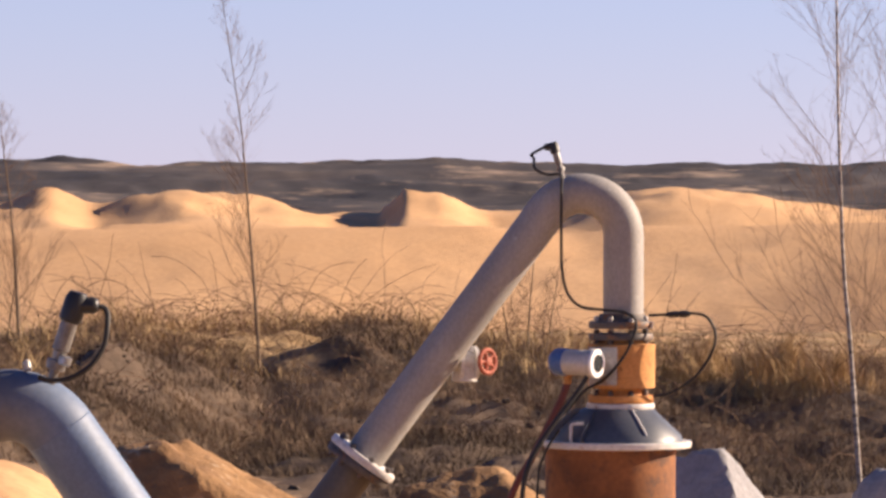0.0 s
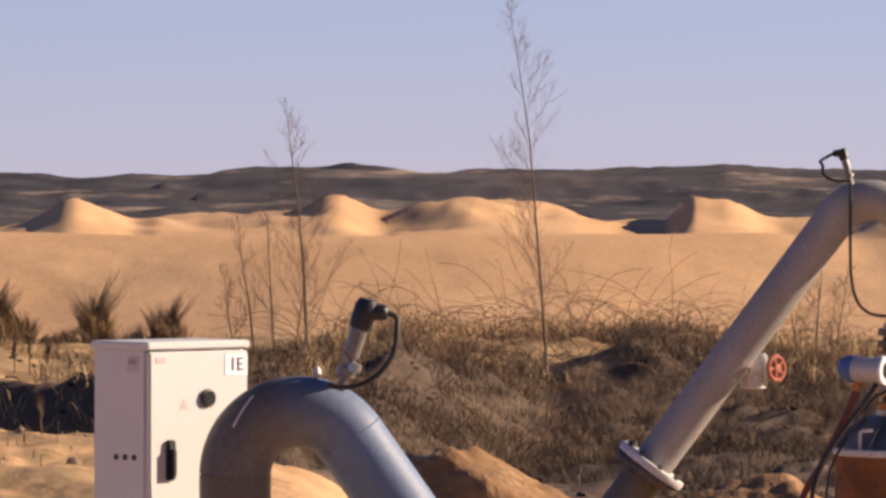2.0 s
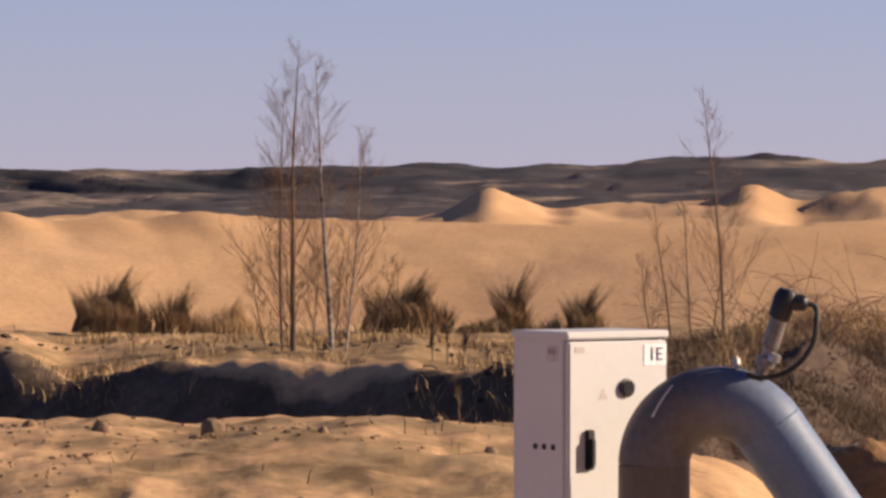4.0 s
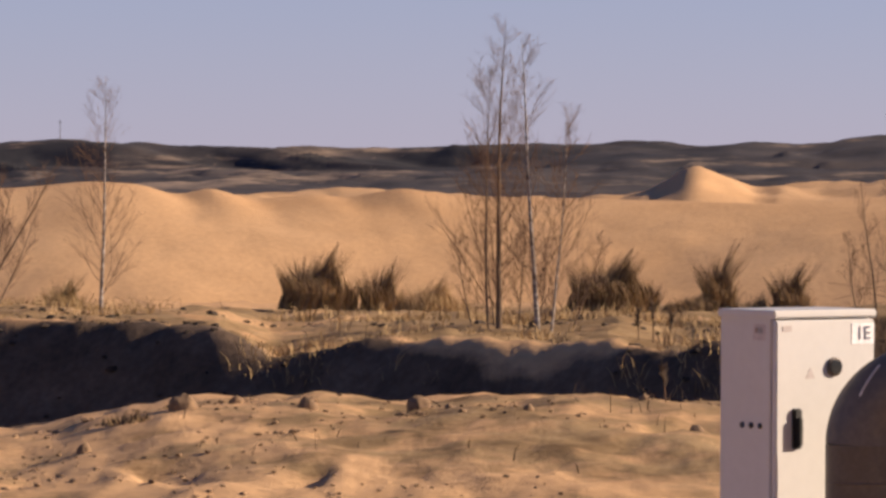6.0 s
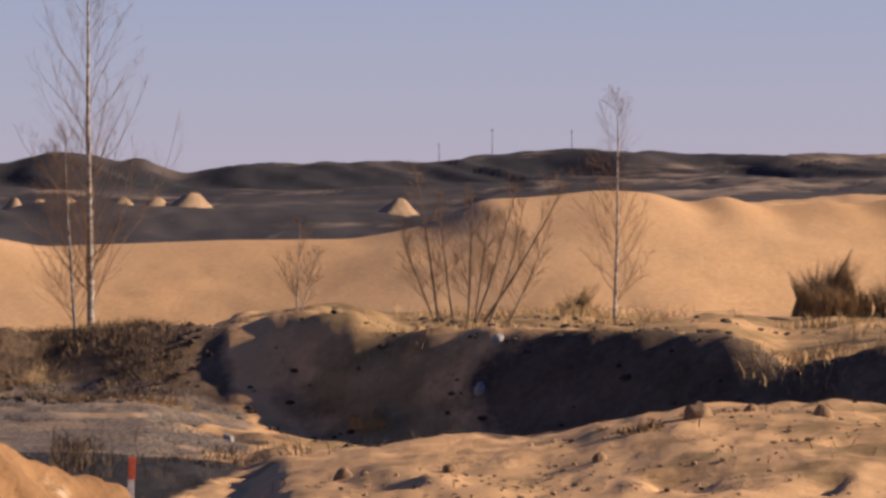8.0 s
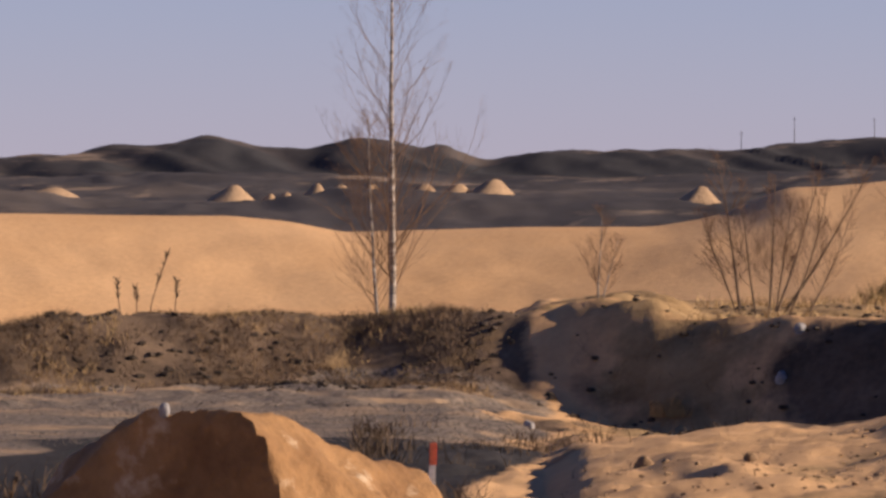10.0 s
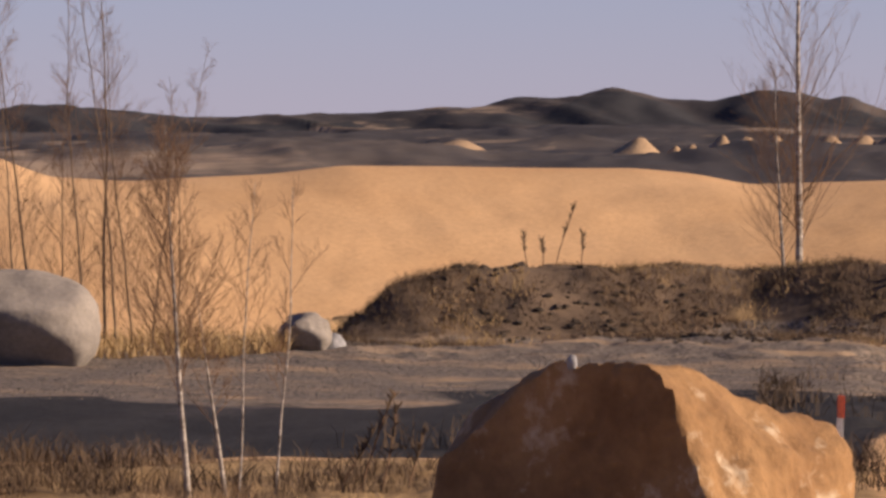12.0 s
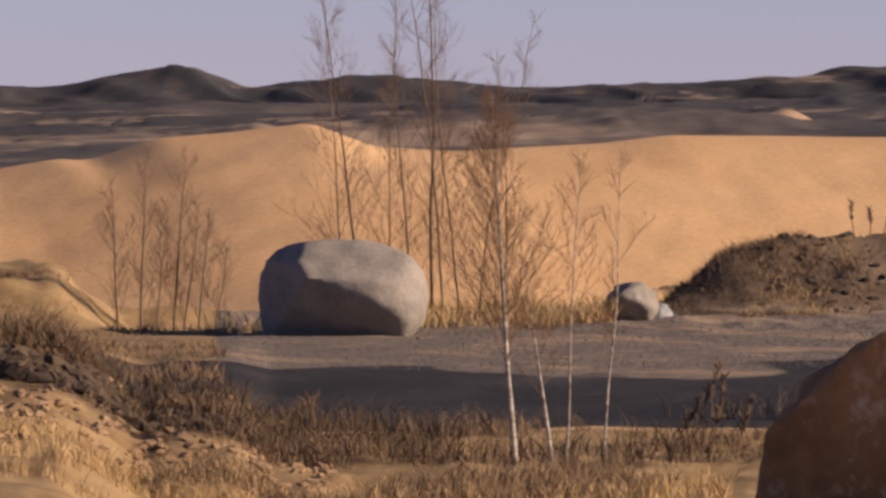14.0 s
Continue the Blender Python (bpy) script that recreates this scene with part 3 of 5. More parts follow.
def gusset(inner, outer, low, high, angle, thick=0.012):
    """An upright rib on a lid: a plate under a slanting edge."""
    bm = bmesh.new()
    pts = [(inner, low), (outer, low), (outer, low + 0.035), (inner + 0.03, high), (inner, high)]
    for y in (-thick / 2, thick / 2):
        bm.faces.new([bm.verts.new((r, y, z)) for r, z in pts])
    bm.verts.ensure_lookup_table()
    n = len(pts)
    for k in range(n):
        bm.faces.new((bm.verts[k], bm.verts[(k + 1) % n], bm.verts[n + (k + 1) % n], bm.verts[n + k]))
    bmesh.ops.rotate(bm, cent=(0, 0, 0), matrix=Matrix.Rotation(angle, 3, "Z"), verts=bm.verts)
    return bm


def sensor(parent, base, tip, scale, cable_side):
    """A pressure sensor: stub, steel body and a black right-angle plug with its cable loop."""
    b, t = Vector(base), Vector(tip)
    ax = (t - b).normalized()
    length = (t - b).length
    r = 0.017 * scale
    body = part("pressure_sensor", lathe([(r * 0.55, -0.01), (r * 0.55, length * 0.16), (r * 1.15, length * 0.17), (r * 1.15, length * 0.26), (r * 0.7, length * 0.27), (r * 0.75, length * 0.36),
                                          (r, length * 0.38), (r, length * 0.70), (r * 0.9, length * 0.71)], b, ax, 24), SENSOR_STEEL, parent, "brushed steel pressure sensor")
    part("plug", lathe([(r * 1.15, length * 0.68), (r * 1.35, length * 0.70), (r * 1.35, length * 0.93), (r * 1.0, length)], b, ax, 20), BLACK, body, "black right-angle plug")
    side = Vector((cable_side, -0.15, 0)).normalized()
    nose = b + ax * length * 0.86
    part("plug_nose", lathe([(r * 1.0, 0), (r * 1.0, r * 2.2), (r * 0.8, r * 2.6), (r * 0.5, r * 2.8)], nose, side, 16), BLACK, body)
    return nose + side * r * 2.6


well = thing("wellhead", polar(1.892, 20.1), "rusty well casing with dark lid and grey swan-neck pipe", "wellhead", turn=-1.892)
part("casing", lathe([(0.252, -0.1), (0.257, 0.0), (0.257, 0.70), (0.262, 0.70), (0.262, 0.724)], sides=64), RUST, well, "rust-brown steel well casing")
lid = part("lid", lathe([(0.285, 0.725), (0.287, 0.729), (0.287, 0.741), (0.258, 0.742), (0.252, 0.77), (0.145, 0.872), (0.135, 0.876)], (0.028, 0, 0), sides=64), LID, well, "dark blue-grey conical lid")
part("lid_rim", lathe([(0.24, 0.722), (0.2885, 0.722), (0.2915, 0.726), (0.2915, 0.744), (0.2885, 0.748), (0.24, 0.748)], (0.028, 0, 0), sides=64), LID_RIM, lid, "pale worn lid rim")
for k in range(6):
    ga = 2 * math.pi * k / 6 + 0.05
    part("gusset", gusset(0.12, 0.252, 0.746, 0.872, ga), LID, lid)
    if k != 4:
        part("gusset_edge", tube([(r * math.cos(ga), r * math.sin(ga), z) for r, z in ((0.255, 0.747), (0.255, 0.785), (0.155, 0.876))], 0.0045, 6), LID_RIM, lid)
part("lifting_lug", tube([(-0.155, -0.19, 0.748), (-0.155, -0.19, 0.815), (-0.148, -0.19, 0.822), (-0.105, -0.19, 0.823)], 0.0065, 8), LID_RIM, lid, "bent rod lifting lug")
part("pale_gasket", lathe([(0.10, 0.874), (0.132, 0.874), (0.134, 0.878), (0.134, 0.893), (0.132, 0.896), (0.10, 0.896)], (0.04, 0, 0), sides=48), LID_RIM, well, "pale gasket ring")
flange_with_bolts(well, (0.04, 0, 0.913), (0, 0, 1), 0.128, 0.030, 8, RUST_ORANGE, DARK_STEEL)
spool = part("spool", lathe([(0.100, 0.925), (0.090, 0.945), (0.090, 0.955), (0.132, 0.958), (0.132, 1.128), (0.095, 1.135), (0.09, 1.15)], (0.043, 0, 0), sides=48), RUST_ORANGE, well, "orange rusty pipe spool")
part("data_plate", slab((0.115, 0.004, 0.150), (-0.030, -0.128, 1.045), 0.001, Matrix.Rotation(-0.30, 4, "Z")), FLANGE, spool, "grey metal data plate")
flange_with_bolts(well, (0.04, 0, 1.158), (0, 0, 1), 0.128, 0.026, 8, DARK_STEEL, DARK_STEEL)
flange_with_bolts(well, (0.04, 0, 1.205), (0, 0, 1), 0.128, 0.028, 8, DARK_STEEL, FLANGE)
part("weld_neck", lathe([(0.115, 1.215), (0.10, 1.228), (0.086, 1.25)], (0.045, 0, 0), sides=40), DARK_STEEL, well)
CX, CZ, R = -0.118, 1.556, 0.167
down = Vector((-0.594, 0, -0.804))
arc = bend(CX, CZ, R, 0, 143.5)
foot = Vector(arc[-1]) + down * 1.222
part("swan_neck", tube([(0.049, 0, 1.235), (0.049, 0, 1.4)] + arc + [Vector(arc[-1]) + down * s for s in (0.2, 0.6, 1.0, 1.222)], 0.080, 40), PIPE, well, "grey painted swan-neck pipe")
part("weld_seam", tube([Vector(arc[-1]) + down * 0.02, Vector(arc[-1]) + down * 0.026], 0.0812, 40), PIPE, well)
flange_with_bolts(well, foot, down, 0.148, 0.030, 8, LID_RIM, DARK_STEEL)
flange_with_bolts(well, foot + down * 0.034, down, 0.142, 0.028, 8, DARK_STEEL, DARK_STEEL)
part("lower_pipe", tube([foot + down * 0.04, foot + down * 0.35, foot + down * 0.72 + Vector((0, 0, -0.05))], 0.083, 32), PIPE_SHADE_BROWN, well, "lower pipe coloured dark brown for shade")
plug_end = sensor(well, (-0.192, -0.03, 1.79), (-0.232, -0.03, 1.925), 0.85, -1.0)
part("sensor_cable", tube(curve_points([plug_end, plug_end + Vector((-0.05, 0, -0.03)), (-0.305, -0.05, 1.86), (-0.30, -0.06, 1.82), (-0.25, -0.07, 1.797), (-0.20, -0.10, 1.795),
                                        (-0.196, -0.10, 1.74), (-0.196, -0.095, 1.55), (-0.192, -0.09, 1.42), (-0.17, -0.09, 1.33), (-0.12, -0.09, 1.28), (-0.03, -0.10, 1.266), (0.06, -0.10, 1.255), (0.10, -0.14, 1.21),
                                        (0.06, -0.15, 1.10), (-0.02, -0.15, 1.00), (-0.10, -0.14, 0.95), (-0.18, -0.12, 0.86)]), 0.0058, 8), CABLE, well, "thin black sensor cable")
part("loop_cable", tube(curve_points([(0.15, -0.02, 1.243), (0.21, -0.02, 1.246), (0.32, -0.02, 1.252), (0.38, -0.02, 1.235), (0.412, -0.02, 1.17), (0.395, -0.02, 1.09), (0.33, -0.02, 1.00), (0.24, -0.02, 0.94), (0.17, -0.02, 0.925)]), 0.0055, 8), CABLE, well)
part("cable_coupling", lathe([(0.006, 0), (0.010, 0.01), (0.013, 0.02), (0.013, 0.05), (0.010, 0.055), (0.014, 0.06), (0.014, 0.085), (0.006, 0.10)], (0.215, -0.02, 1.246), (1, 0, 0.04), 12), BLACK, well, "inline cable coupling")
meter_axis = Vector((0.86, -0.50, -0.02))
meter = part("flow_meter", lathe([(0.044, 0.03), (0.05, 0.035), (0.05, 0.155), (0.057, 0.157), (0.057, 0.178), (0.05, 0.182)], (-0.215, -0.12, 1.063), meter_axis, 32), GREY_CAST, well, "grey flow transmitter with blue cap")
part("cap", lathe([(0.040, -0.012), (0.050, 0.0), (0.054, 0.012), (0.054, 0.045), (0.05, 0.05)], (-0.215, -0.12, 1.063), meter_axis, 32), BLUE, meter, "dark blue end cap")
part("bezel", lathe([(0.034, 0.176), (0.056, 0.178), (0.056, 0.190), (0.034, 0.192)], (-0.215, -0.12, 1.063), meter_axis, 32), STICKER, meter, "white bezel ring")
part("window", lathe([(0.005, 0.17), (0.036, 0.171), (0.036, 0.1935), (0.005, 0.1945)], (-0.215, -0.12, 1.063), meter_axis, 32), GLASS_DARK, meter)
part("stem", tube([(-0.13, -0.11, 1.06), (-0.03, -0.05, 1.06)], 0.022, 14), GREY_CAST, meter)
part("gland", tube([(-0.165, -0.12, 1.02), (-0.17, -0.12, 0.975)], 0.016, 12), RUST_ORANGE, meter)
part("power_cable", tube(curve_points([(-0.17, -0.12, 0.98), (-0.19, -0.13, 0.92), (-0.24, -0.16, 0.82), (-0.30, -0.20, 0.70), (-0.37, -0.24, 0.58), (-0.40, -0.26, 0.46), (-0.40, -0.28, 0.2), (-0.38, -0.3, 0.02)]), 0.014, 10), RED_CABLE, well, "brown-red power cable")
part("ground_cable", tube(curve_points([(-0.05, -0.20, 1.10), (-0.12, -0.22, 0.96), (-0.24, -0.27, 0.80), (-0.32, -0.30, 0.66), (-0.345, -0.32, 0.5), (-0.36, -0.33, 0.02)]), 0.010, 8), CABLE, well)
part("thin_cable", tube(curve_points([(-0.20, -0.25, 0.80), (-0.26, -0.26, 0.70), (-0.285, -0.26, 0.55), (-0.29, -0.26, 0.02)]), 0.005, 8), CABLE, well)

# the gate valve on the back of the sloping pipe
v0, v_ax = Vector((-0.66, 0.05, 1.05)), Vector((0.93, 0.30, -0.02)).normalized()
valve = part("gate_valve", lathe([(0.036, 0.0), (0.036, 0.05), (0.072, 0.052), (0.072, 0.066), (0.045, 0.07), (0.05, 0.09), (0.045, 0.115), (0.068, 0.117), (0.068, 0.131), (0.02, 0.135)], v0, v_ax, 28), LID_RIM, well, "pale gate valve with red handwheel")
part("valve_foot", lathe([(0.03, 0), (0.045, -0.01), (0.05, -0.05), (0.05, -0.07), (0.03, -0.075)], v0 + v_ax * 0.085, (0, 0, 1), 20), LID_RIM, valve)
part("spindle", tube([v0 + v_ax * 0.12, v0 + v_ax * 0.185], 0.009, 10), STEEL, valve)
wheel_c, wheel_ax = Vector((-0.487, -0.005, 1.058)), Vector((0.75, -0.64, 0.05)).normalized()
wu = wheel_ax.orthogonal().normalized()
wv = wheel_ax.cross(wu)
wheel = part("handwheel", tube([wheel_c + 0.046 * (wu * math.cos(a) + wv * math.sin(a)) for a in np.linspace(0, 2 * math.pi, 29)], 0.009, 10), RED, valve, "red handwheel")
for k in range(5):
    a = 2 * math.pi * k / 5
    part("spoke", tube([wheel_c, wheel_c + 0.045 * (wu * math.cos(a) + wv * math.sin(a))], 0.008, 8), RED, wheel)
part("hub", lathe([(0.010, -0.012), (0.017, -0.01), (0.017, 0.01), (0.010, 0.012)], wheel_c, wheel_ax, 16), RED, wheel)

# ---- the near swan-neck pipe ----
neck = thing("swan_neck_pipe", polar(-4.865, 12.55, -0.066), "blue-grey painted swan-neck pipe with a pressure sensor", "pipe", turn=4.865)
neck.scale = (1.0375, 1.0375, 1.0375)
NC, NR = 1.081, 0.150
run = Vector((0.574, 0, -0.819))
narc = bend(0, NC, NR, 180, 35)
nfoot = Vector(narc[-1]) + run * 0.62
part("riser_pipe", tube([(-NR, 0, 0.0), (-NR, 0, NC * 0.5), (-NR, 0, NC - 0.0)], 0.085, 40), PIPE_SHADE_BROWN, neck, "riser pipe coloured olive-brown for shade")
part("bend_pipe", tube(bend(0, NC, NR, 180, 35, steps=30), 0.085, 44), PIPE_SHADE_FADE, neck, "blue pipe bend with shade painted brown at its foot")
part("sloping_pipe", tube([Vector(narc[-1]), Vector(narc[-1]) + run * 0.3, nfoot], 0.085, 40), PIPE_BLUE, neck)
seam = bend(0, NC, NR, 36, 34.4, steps=2)
part("weld_seam", tube(seam, [0.0845, 0.0863, 0.0845], 44), PIPE_BLUE, neck)
part("riser_weld", tube([(-NR, 0, 0.985), (-NR, 0, 0.99), (-NR, 0, 0.995)], [0.0845, 0.0868, 0.0845], 44), PIPE_SHADE_BROWN, neck)
smear = [Vector((math.cos(radians(a)) * NR, 0, NC + math.sin(radians(a)) * NR)) + 0.0855 * Vector((math.cos(radians(a)) * c, -q, math.sin(radians(a)) * c))
         for a, c, q in ((119, 0.80, 0.60), (127, 0.68, 0.733), (135, 0.58, 0.815), (143, 0.50, 0.866))]
part("paint_smear", tube(curve_points(smear), [0.0012] + [0.003] * 23 + [0.001], 6), LID_RIM, neck, "whitish smear of paint")
flange_with_bolts(neck, nfoot, run, 0.142, 0.028, 8, FLANGE, DARK_STEEL)
part("lower_pipe", tube([nfoot + run * 0.015, nfoot + run * 0.42], 0.083, 32), RUST, neck)
nplug = sensor(neck, (0.098, -0.03, 1.280), (0.165, -0.045, 1.498), 1.2, 1.0)
part("sensor_cable", tube(curve_points([nplug, nplug + Vector((0.022, 0, -0.012)), (0.232, -0.07, 1.42), (0.222, -0.075, 1.37), (0.19, -0.08, 1.325), (0.145, -0.08, 1.298), (0.10, -0.085, 1.292), (0.07, -0.08, 1.30)]), 0.0065, 10), CABLE, neck, "black cable loop")
part("cable_nut", lathe([(0.010, 0), (0.016, 0.004), (0.016, 0.02), (0.010, 0.024)], (0.130, -0.055, 1.325), (0.2, 0, 1), 12), STEEL, neck)
part("pipe_nipple", lathe([(0.006, 0), (0.010, 0.005), (0.010, 0.02), (0.005, 0.028)], (0.045, -0.02, 1.311), (-0.1, 0, 1), 10), FLANGE, neck)

# ---- the control cabinet ----
CAB_W, CAB_D, CAB_H, CAB_A = 0.329, 0.216, 1.38, 40.0
corner = polar(-6.552, 12.6)
ct, st = math.cos(radians(6.552 + CAB_A)), math.sin(radians(6.552 + CAB_A))
cx, cy = CAB_W / 2, CAB_D / 2
cabinet = thing("control_cabinet", corner + Vector((ct * cx - st * cy, st * cx + ct * cy, 0)), "white sheet-metal control cabinet with lock handle and gauge", "cabinet", turn=6.552 + CAB_A)
part("body", slab((CAB_W - 0.006, CAB_D - 0.02, CAB_H - 0.02), (0, 0.008, (CAB_H - 0.02) / 2), 0.003), WHITE, cabinet)
part("roof", slab((CAB_W + 0.006, CAB_D + 0.008, 0.020), (0, 0, CAB_H - 0.010), 0.004), WHITE, cabinet, "white cabinet roof cap")
door = part("door", slab((CAB_W - 0.008, 0.018, CAB_H - 0.13), (0, -cy + 0.006, (CAB_H - 0.13) / 2 + 0.105), 0.004), WHITE, cabinet, "white cabinet door")
front = -cy - 0.0035


def face_x(f):
    return -cx + CAB_W * f


part("sticker", slab((0.074, 0.002, 0.052), (face_x(0.865), front, 1.319), 0.0005), STICKER, door, "white numbered sticker")
txt = bpy.data.curves.new("lettering", "FONT")
txt.body, txt.size, txt.align_x, txt.align_y, txt.extrude = "1E", 0.047, "CENTER", "CENTER", 0.0006
txt_ob = new("lettering", txt)
bpy.context.view_layer.update()
letter_mesh = bpy.data.meshes.new_from_object(txt_ob.evaluated_get(bpy.context.evaluated_depsgraph_get()))
bpy.data.objects.remove(txt_ob)
letter_mesh.materials.clear()
letter_mesh.materials.append(INK)
letters = new("lettering", letter_mesh)
letters.parent = door
letters.matrix_basis = pose(face_x(0.865), front - 0.0022, 1.319, 90, 0, 0)
gauge = part("gauge", lathe([(0.019, 0), (0.0235, 0.002), (0.0235, 0.009), (0.019, 0.012)], (face_x(0.577), front + 0.003, 1.238), (0, -1, 0), 32), DARK_STEEL, door, "round dark gauge")
part("gauge_glass", lathe([(0.004, 0), (0.0185, 0.0005), (0.0185, 0.0125), (0.004, 0.013)], (face_x(0.577), front + 0.002, 1.238), (0, -1, 0), 28), GLASS_DARK, gauge)
handle = part("lock_handle", slab((0.026, 0.016, 0.100), (face_x(0.205), front - 0.004, 1.087), 0.004), BLACK, door, "black swing lock handle")
part("handle_lever", slab((0.014, 0.012, 0.070), (face_x(0.205), front - 0.016, 1.08), 0.003), BLACK, handle)
tri = bmesh.new()
tv = [[tri.verts.new((face_x(0.345) + dx, y, 1.222 + dz)) for dx, dz in ((-0.016, -0.012), (0.016, -0.012), (0, 0.016))] for y in (front, front + 0.002)]
tri.faces.new(tv[0])
tri.faces.new(tv[1])
for k in range(3):
    tri.faces.new((tv[0][k], tv[0][(k + 1) % 3], tv[1][(k + 1) % 3], tv[1][k]))
part("warning_triangle", tri, VENT_GREY, door, "faded warning triangle", smooth=False)
part("faded_print", slab((0.030, 0.0015, 0.014), (face_x(0.115), front, 1.335), 0.0003), VENT_GREY, door)
for f in (0.26, 0.42, 0.58):
    part("vent_hole", lathe([(0.003, 0), (0.0075, 0.001), (0.0075, 0.004), (0.003, 0.005)], (-cx + 0.004, -cy + CAB_D * f, 1.093), (-1, 0, 0), 16), BLACK, cabinet)
part("side_print", slab((0.002, 0.045, 0.04), (-cx + 0.0025, -cy + CAB_D * 0.28, 1.325), 0.0004), VENT_GREY, cabinet)
part("side_print", slab((0.0022, 0.028, 0.014), (-cx + 0.0015, -cy + CAB_D * 0.28, 1.33), 0.0004), FLANGE, cabinet)

# ---- boulders ----


def boulder(name, place, size, seed, material, label, cuts=(), rough=0.05, detail=5, turn=0.0, square=2.6, group="boulders", chips=7, ledges=0.0):
    """A weathered block: a squared ball, planes cut off it, and noise over it."""
    bm = bmesh.new()
    bmesh.ops.create_icosphere(bm, subdivisions=detail, radius=1.0)
    rnd = random.Random(seed)
    planes = [(Vector(n).normalized(), c) for n, c in cuts]
    for _ in range(chips):
        n = Vector((rnd.uniform(-1, 1), rnd.uniform(-1, 1), rnd.uniform(-0.4, 1))).normalized()
        planes.append((n, rnd.uniform(0.86, 0.98)))
    off = Vector((seed * 3.1, seed * 1.7, seed * 0.9))
    for v in bm.verts:
        p = v.co.normalized()
        k = (abs(p.x) ** square + abs(p.y) ** square + abs(p.z) ** square) ** (-1 / square)
        p = p * k
        for n, c in planes:
            d = p.dot(n)
            if d > c:
                p = p * (1 + (c / d - 1) * 0.95)
        s = noise.fractal(p * 1.6 + off, 1.0, 2.0, 5) * rough + noise.fractal(p * 6 + off, 1.0, 2.0, 4) * rough * 0.35
        if ledges and p.x > 0.15:      # broken steps on the fresh face
            t = (p.z * 0.8 + p.x * 0.9 + 0.35 * noise.fractal(p * 2.2 + off, 1.0, 2.0, 3)) * 3.2
            s -= ledges * min(1.0, (p.x - 0.15) * 4) * abs(t - round(t))
        v.co = p * (1 + s)
    bmesh.ops.scale(bm, vec=(size[0] / 2, size[1] / 2, size[2]), verts=bm.verts)
    me = bpy.data.meshes.new(name)
    bm.to_mesh(me)
    bm.free()
    me.materials.append(material)
    me.shade_smooth()
    me.set_sharp_from_angle(angle=radians(50))
    ob = new(name, me)
    ob.matrix_basis = Matrix.Translation(place) @ pose(0, 0, 0, 0, 0, turn)
    return tagged(ob, label, "rock", group)


block = boulder("boulder", polar(-21.79, 19.1, 0.0), (1.66, 1.30, 0.84), 4, ROCK_TAN, "huge broken tan sandstone boulder beside the track",
        [((-0.62, -0.78, 0.06), 0.46), ((0.90, -0.40, 0.14), 0.74), ((0.60, -0.23, 0.77), 0.86), ((-0.66, -0.1, 0.72), 0.98), ((0.08, 0.28, 0.95), 0.82), ((0.70, -0.62, 0.45), 0.82)], 0.050, 6, 21.79, 3.0, chips=0, ledges=0.065)
boulder("boulder", polar(-28.9, 35.0, 0.25), (1.17, 0.9, 0.385), 9, ROCK_GREY, "rounded grey granite boulder beside the track",
        [((-0.30, -0.78, -0.52), 0.67), ((0.05, -0.62, 0.78), 0.88), ((-0.93, -0.36, 0.05), 0.74), ((-0.75, -0.3, 0.6), 0.95)], 0.045, 5, 28.9, 2.9, chips=0)
boulder("boulder", polar(-25.62, 36.2, 0.13), (0.38, 0.32, 0.165), 17, ROCK_GREY, "small pale rock at the foot of an earth bank", [((-0.3, -0.7, -0.6), 0.55), ((-0.5, -0.2, 0.8), 0.85)], 0.14, 4, 25, 2.2)
boulder("boulder", polar(-25.32, 36.4, 0.0), (0.22, 0.2, 0.13), 14, ROCK_PALE, "small pale rock at the foot of an earth bank", [], 0.12, 4, 40)
boulder("boulder", polar(-2.85, 23.0, 0.0), (1.12, 0.8, 0.62), 21, ROCK_TAN, "yellow-brown boulder behind the pipes", [((0.42, -0.1, 0.85), 0.80)], 0.08, 5, 0, 2.3, chips=3)
boulder("boulder", polar(0.42, 23.0, 0.0), (0.95, 0.7, 0.49), 23, ROCK_TAN, "flat tan boulder behind the pipes", [((-0.4, -0.3, 0.9), 0.78)], 0.06, 5, 30, 2.3)
boulder("boulder", polar(3.05, 22.2, 0.0), (1.0, 0.7, 0.62), 25, ROCK_PALE, "pointed pale grey rock beside the well casing", [((-0.35, -0.5, 0.75), 0.66), ((0.8, -0.2, 0.62), 0.62)], 0.05, 5, 0, 2.6)
boulder("boulder", polar(5.05, 22.6, 0.0), (0.5, 0.5, 0.50), 27, ROCK_PALE, "pale grey rock in the brush", [], 0.07, 4, 50)
# the pebble lies on the block's crest
crest = [block.matrix_basis @ v.co for v in block.data.vertices if abs(v.co.x + 0.25) < 0.03]
boulder("boulder", max(crest, key=lambda p: p.z) + Vector((0, 0, 0.008)), (0.04, 0.035, 0.03), 31, ROCK_PALE, "small white pebble on top of a boulder", [], 0.1, 3, 0)

# ---- survey stake ----
stake = thing("survey_stake", spot(-19.6, 21.0, -0.02), "white wooden survey stake with a red top", "stake", turn=19.6)
part("post", slab((0.028, 0.020, 0.50), (0, 0, 0.22), 0.002, Matrix.Rotation(0.02, 4, "Y")), STAKE_WHITE, stake)
part("red_top", slab((0.030, 0.022, 0.095), (0.009, 0, 0.51), 0.003, Matrix.Rotation(0.02, 4, "Y")), STAKE_RED, stake, "red painted top")

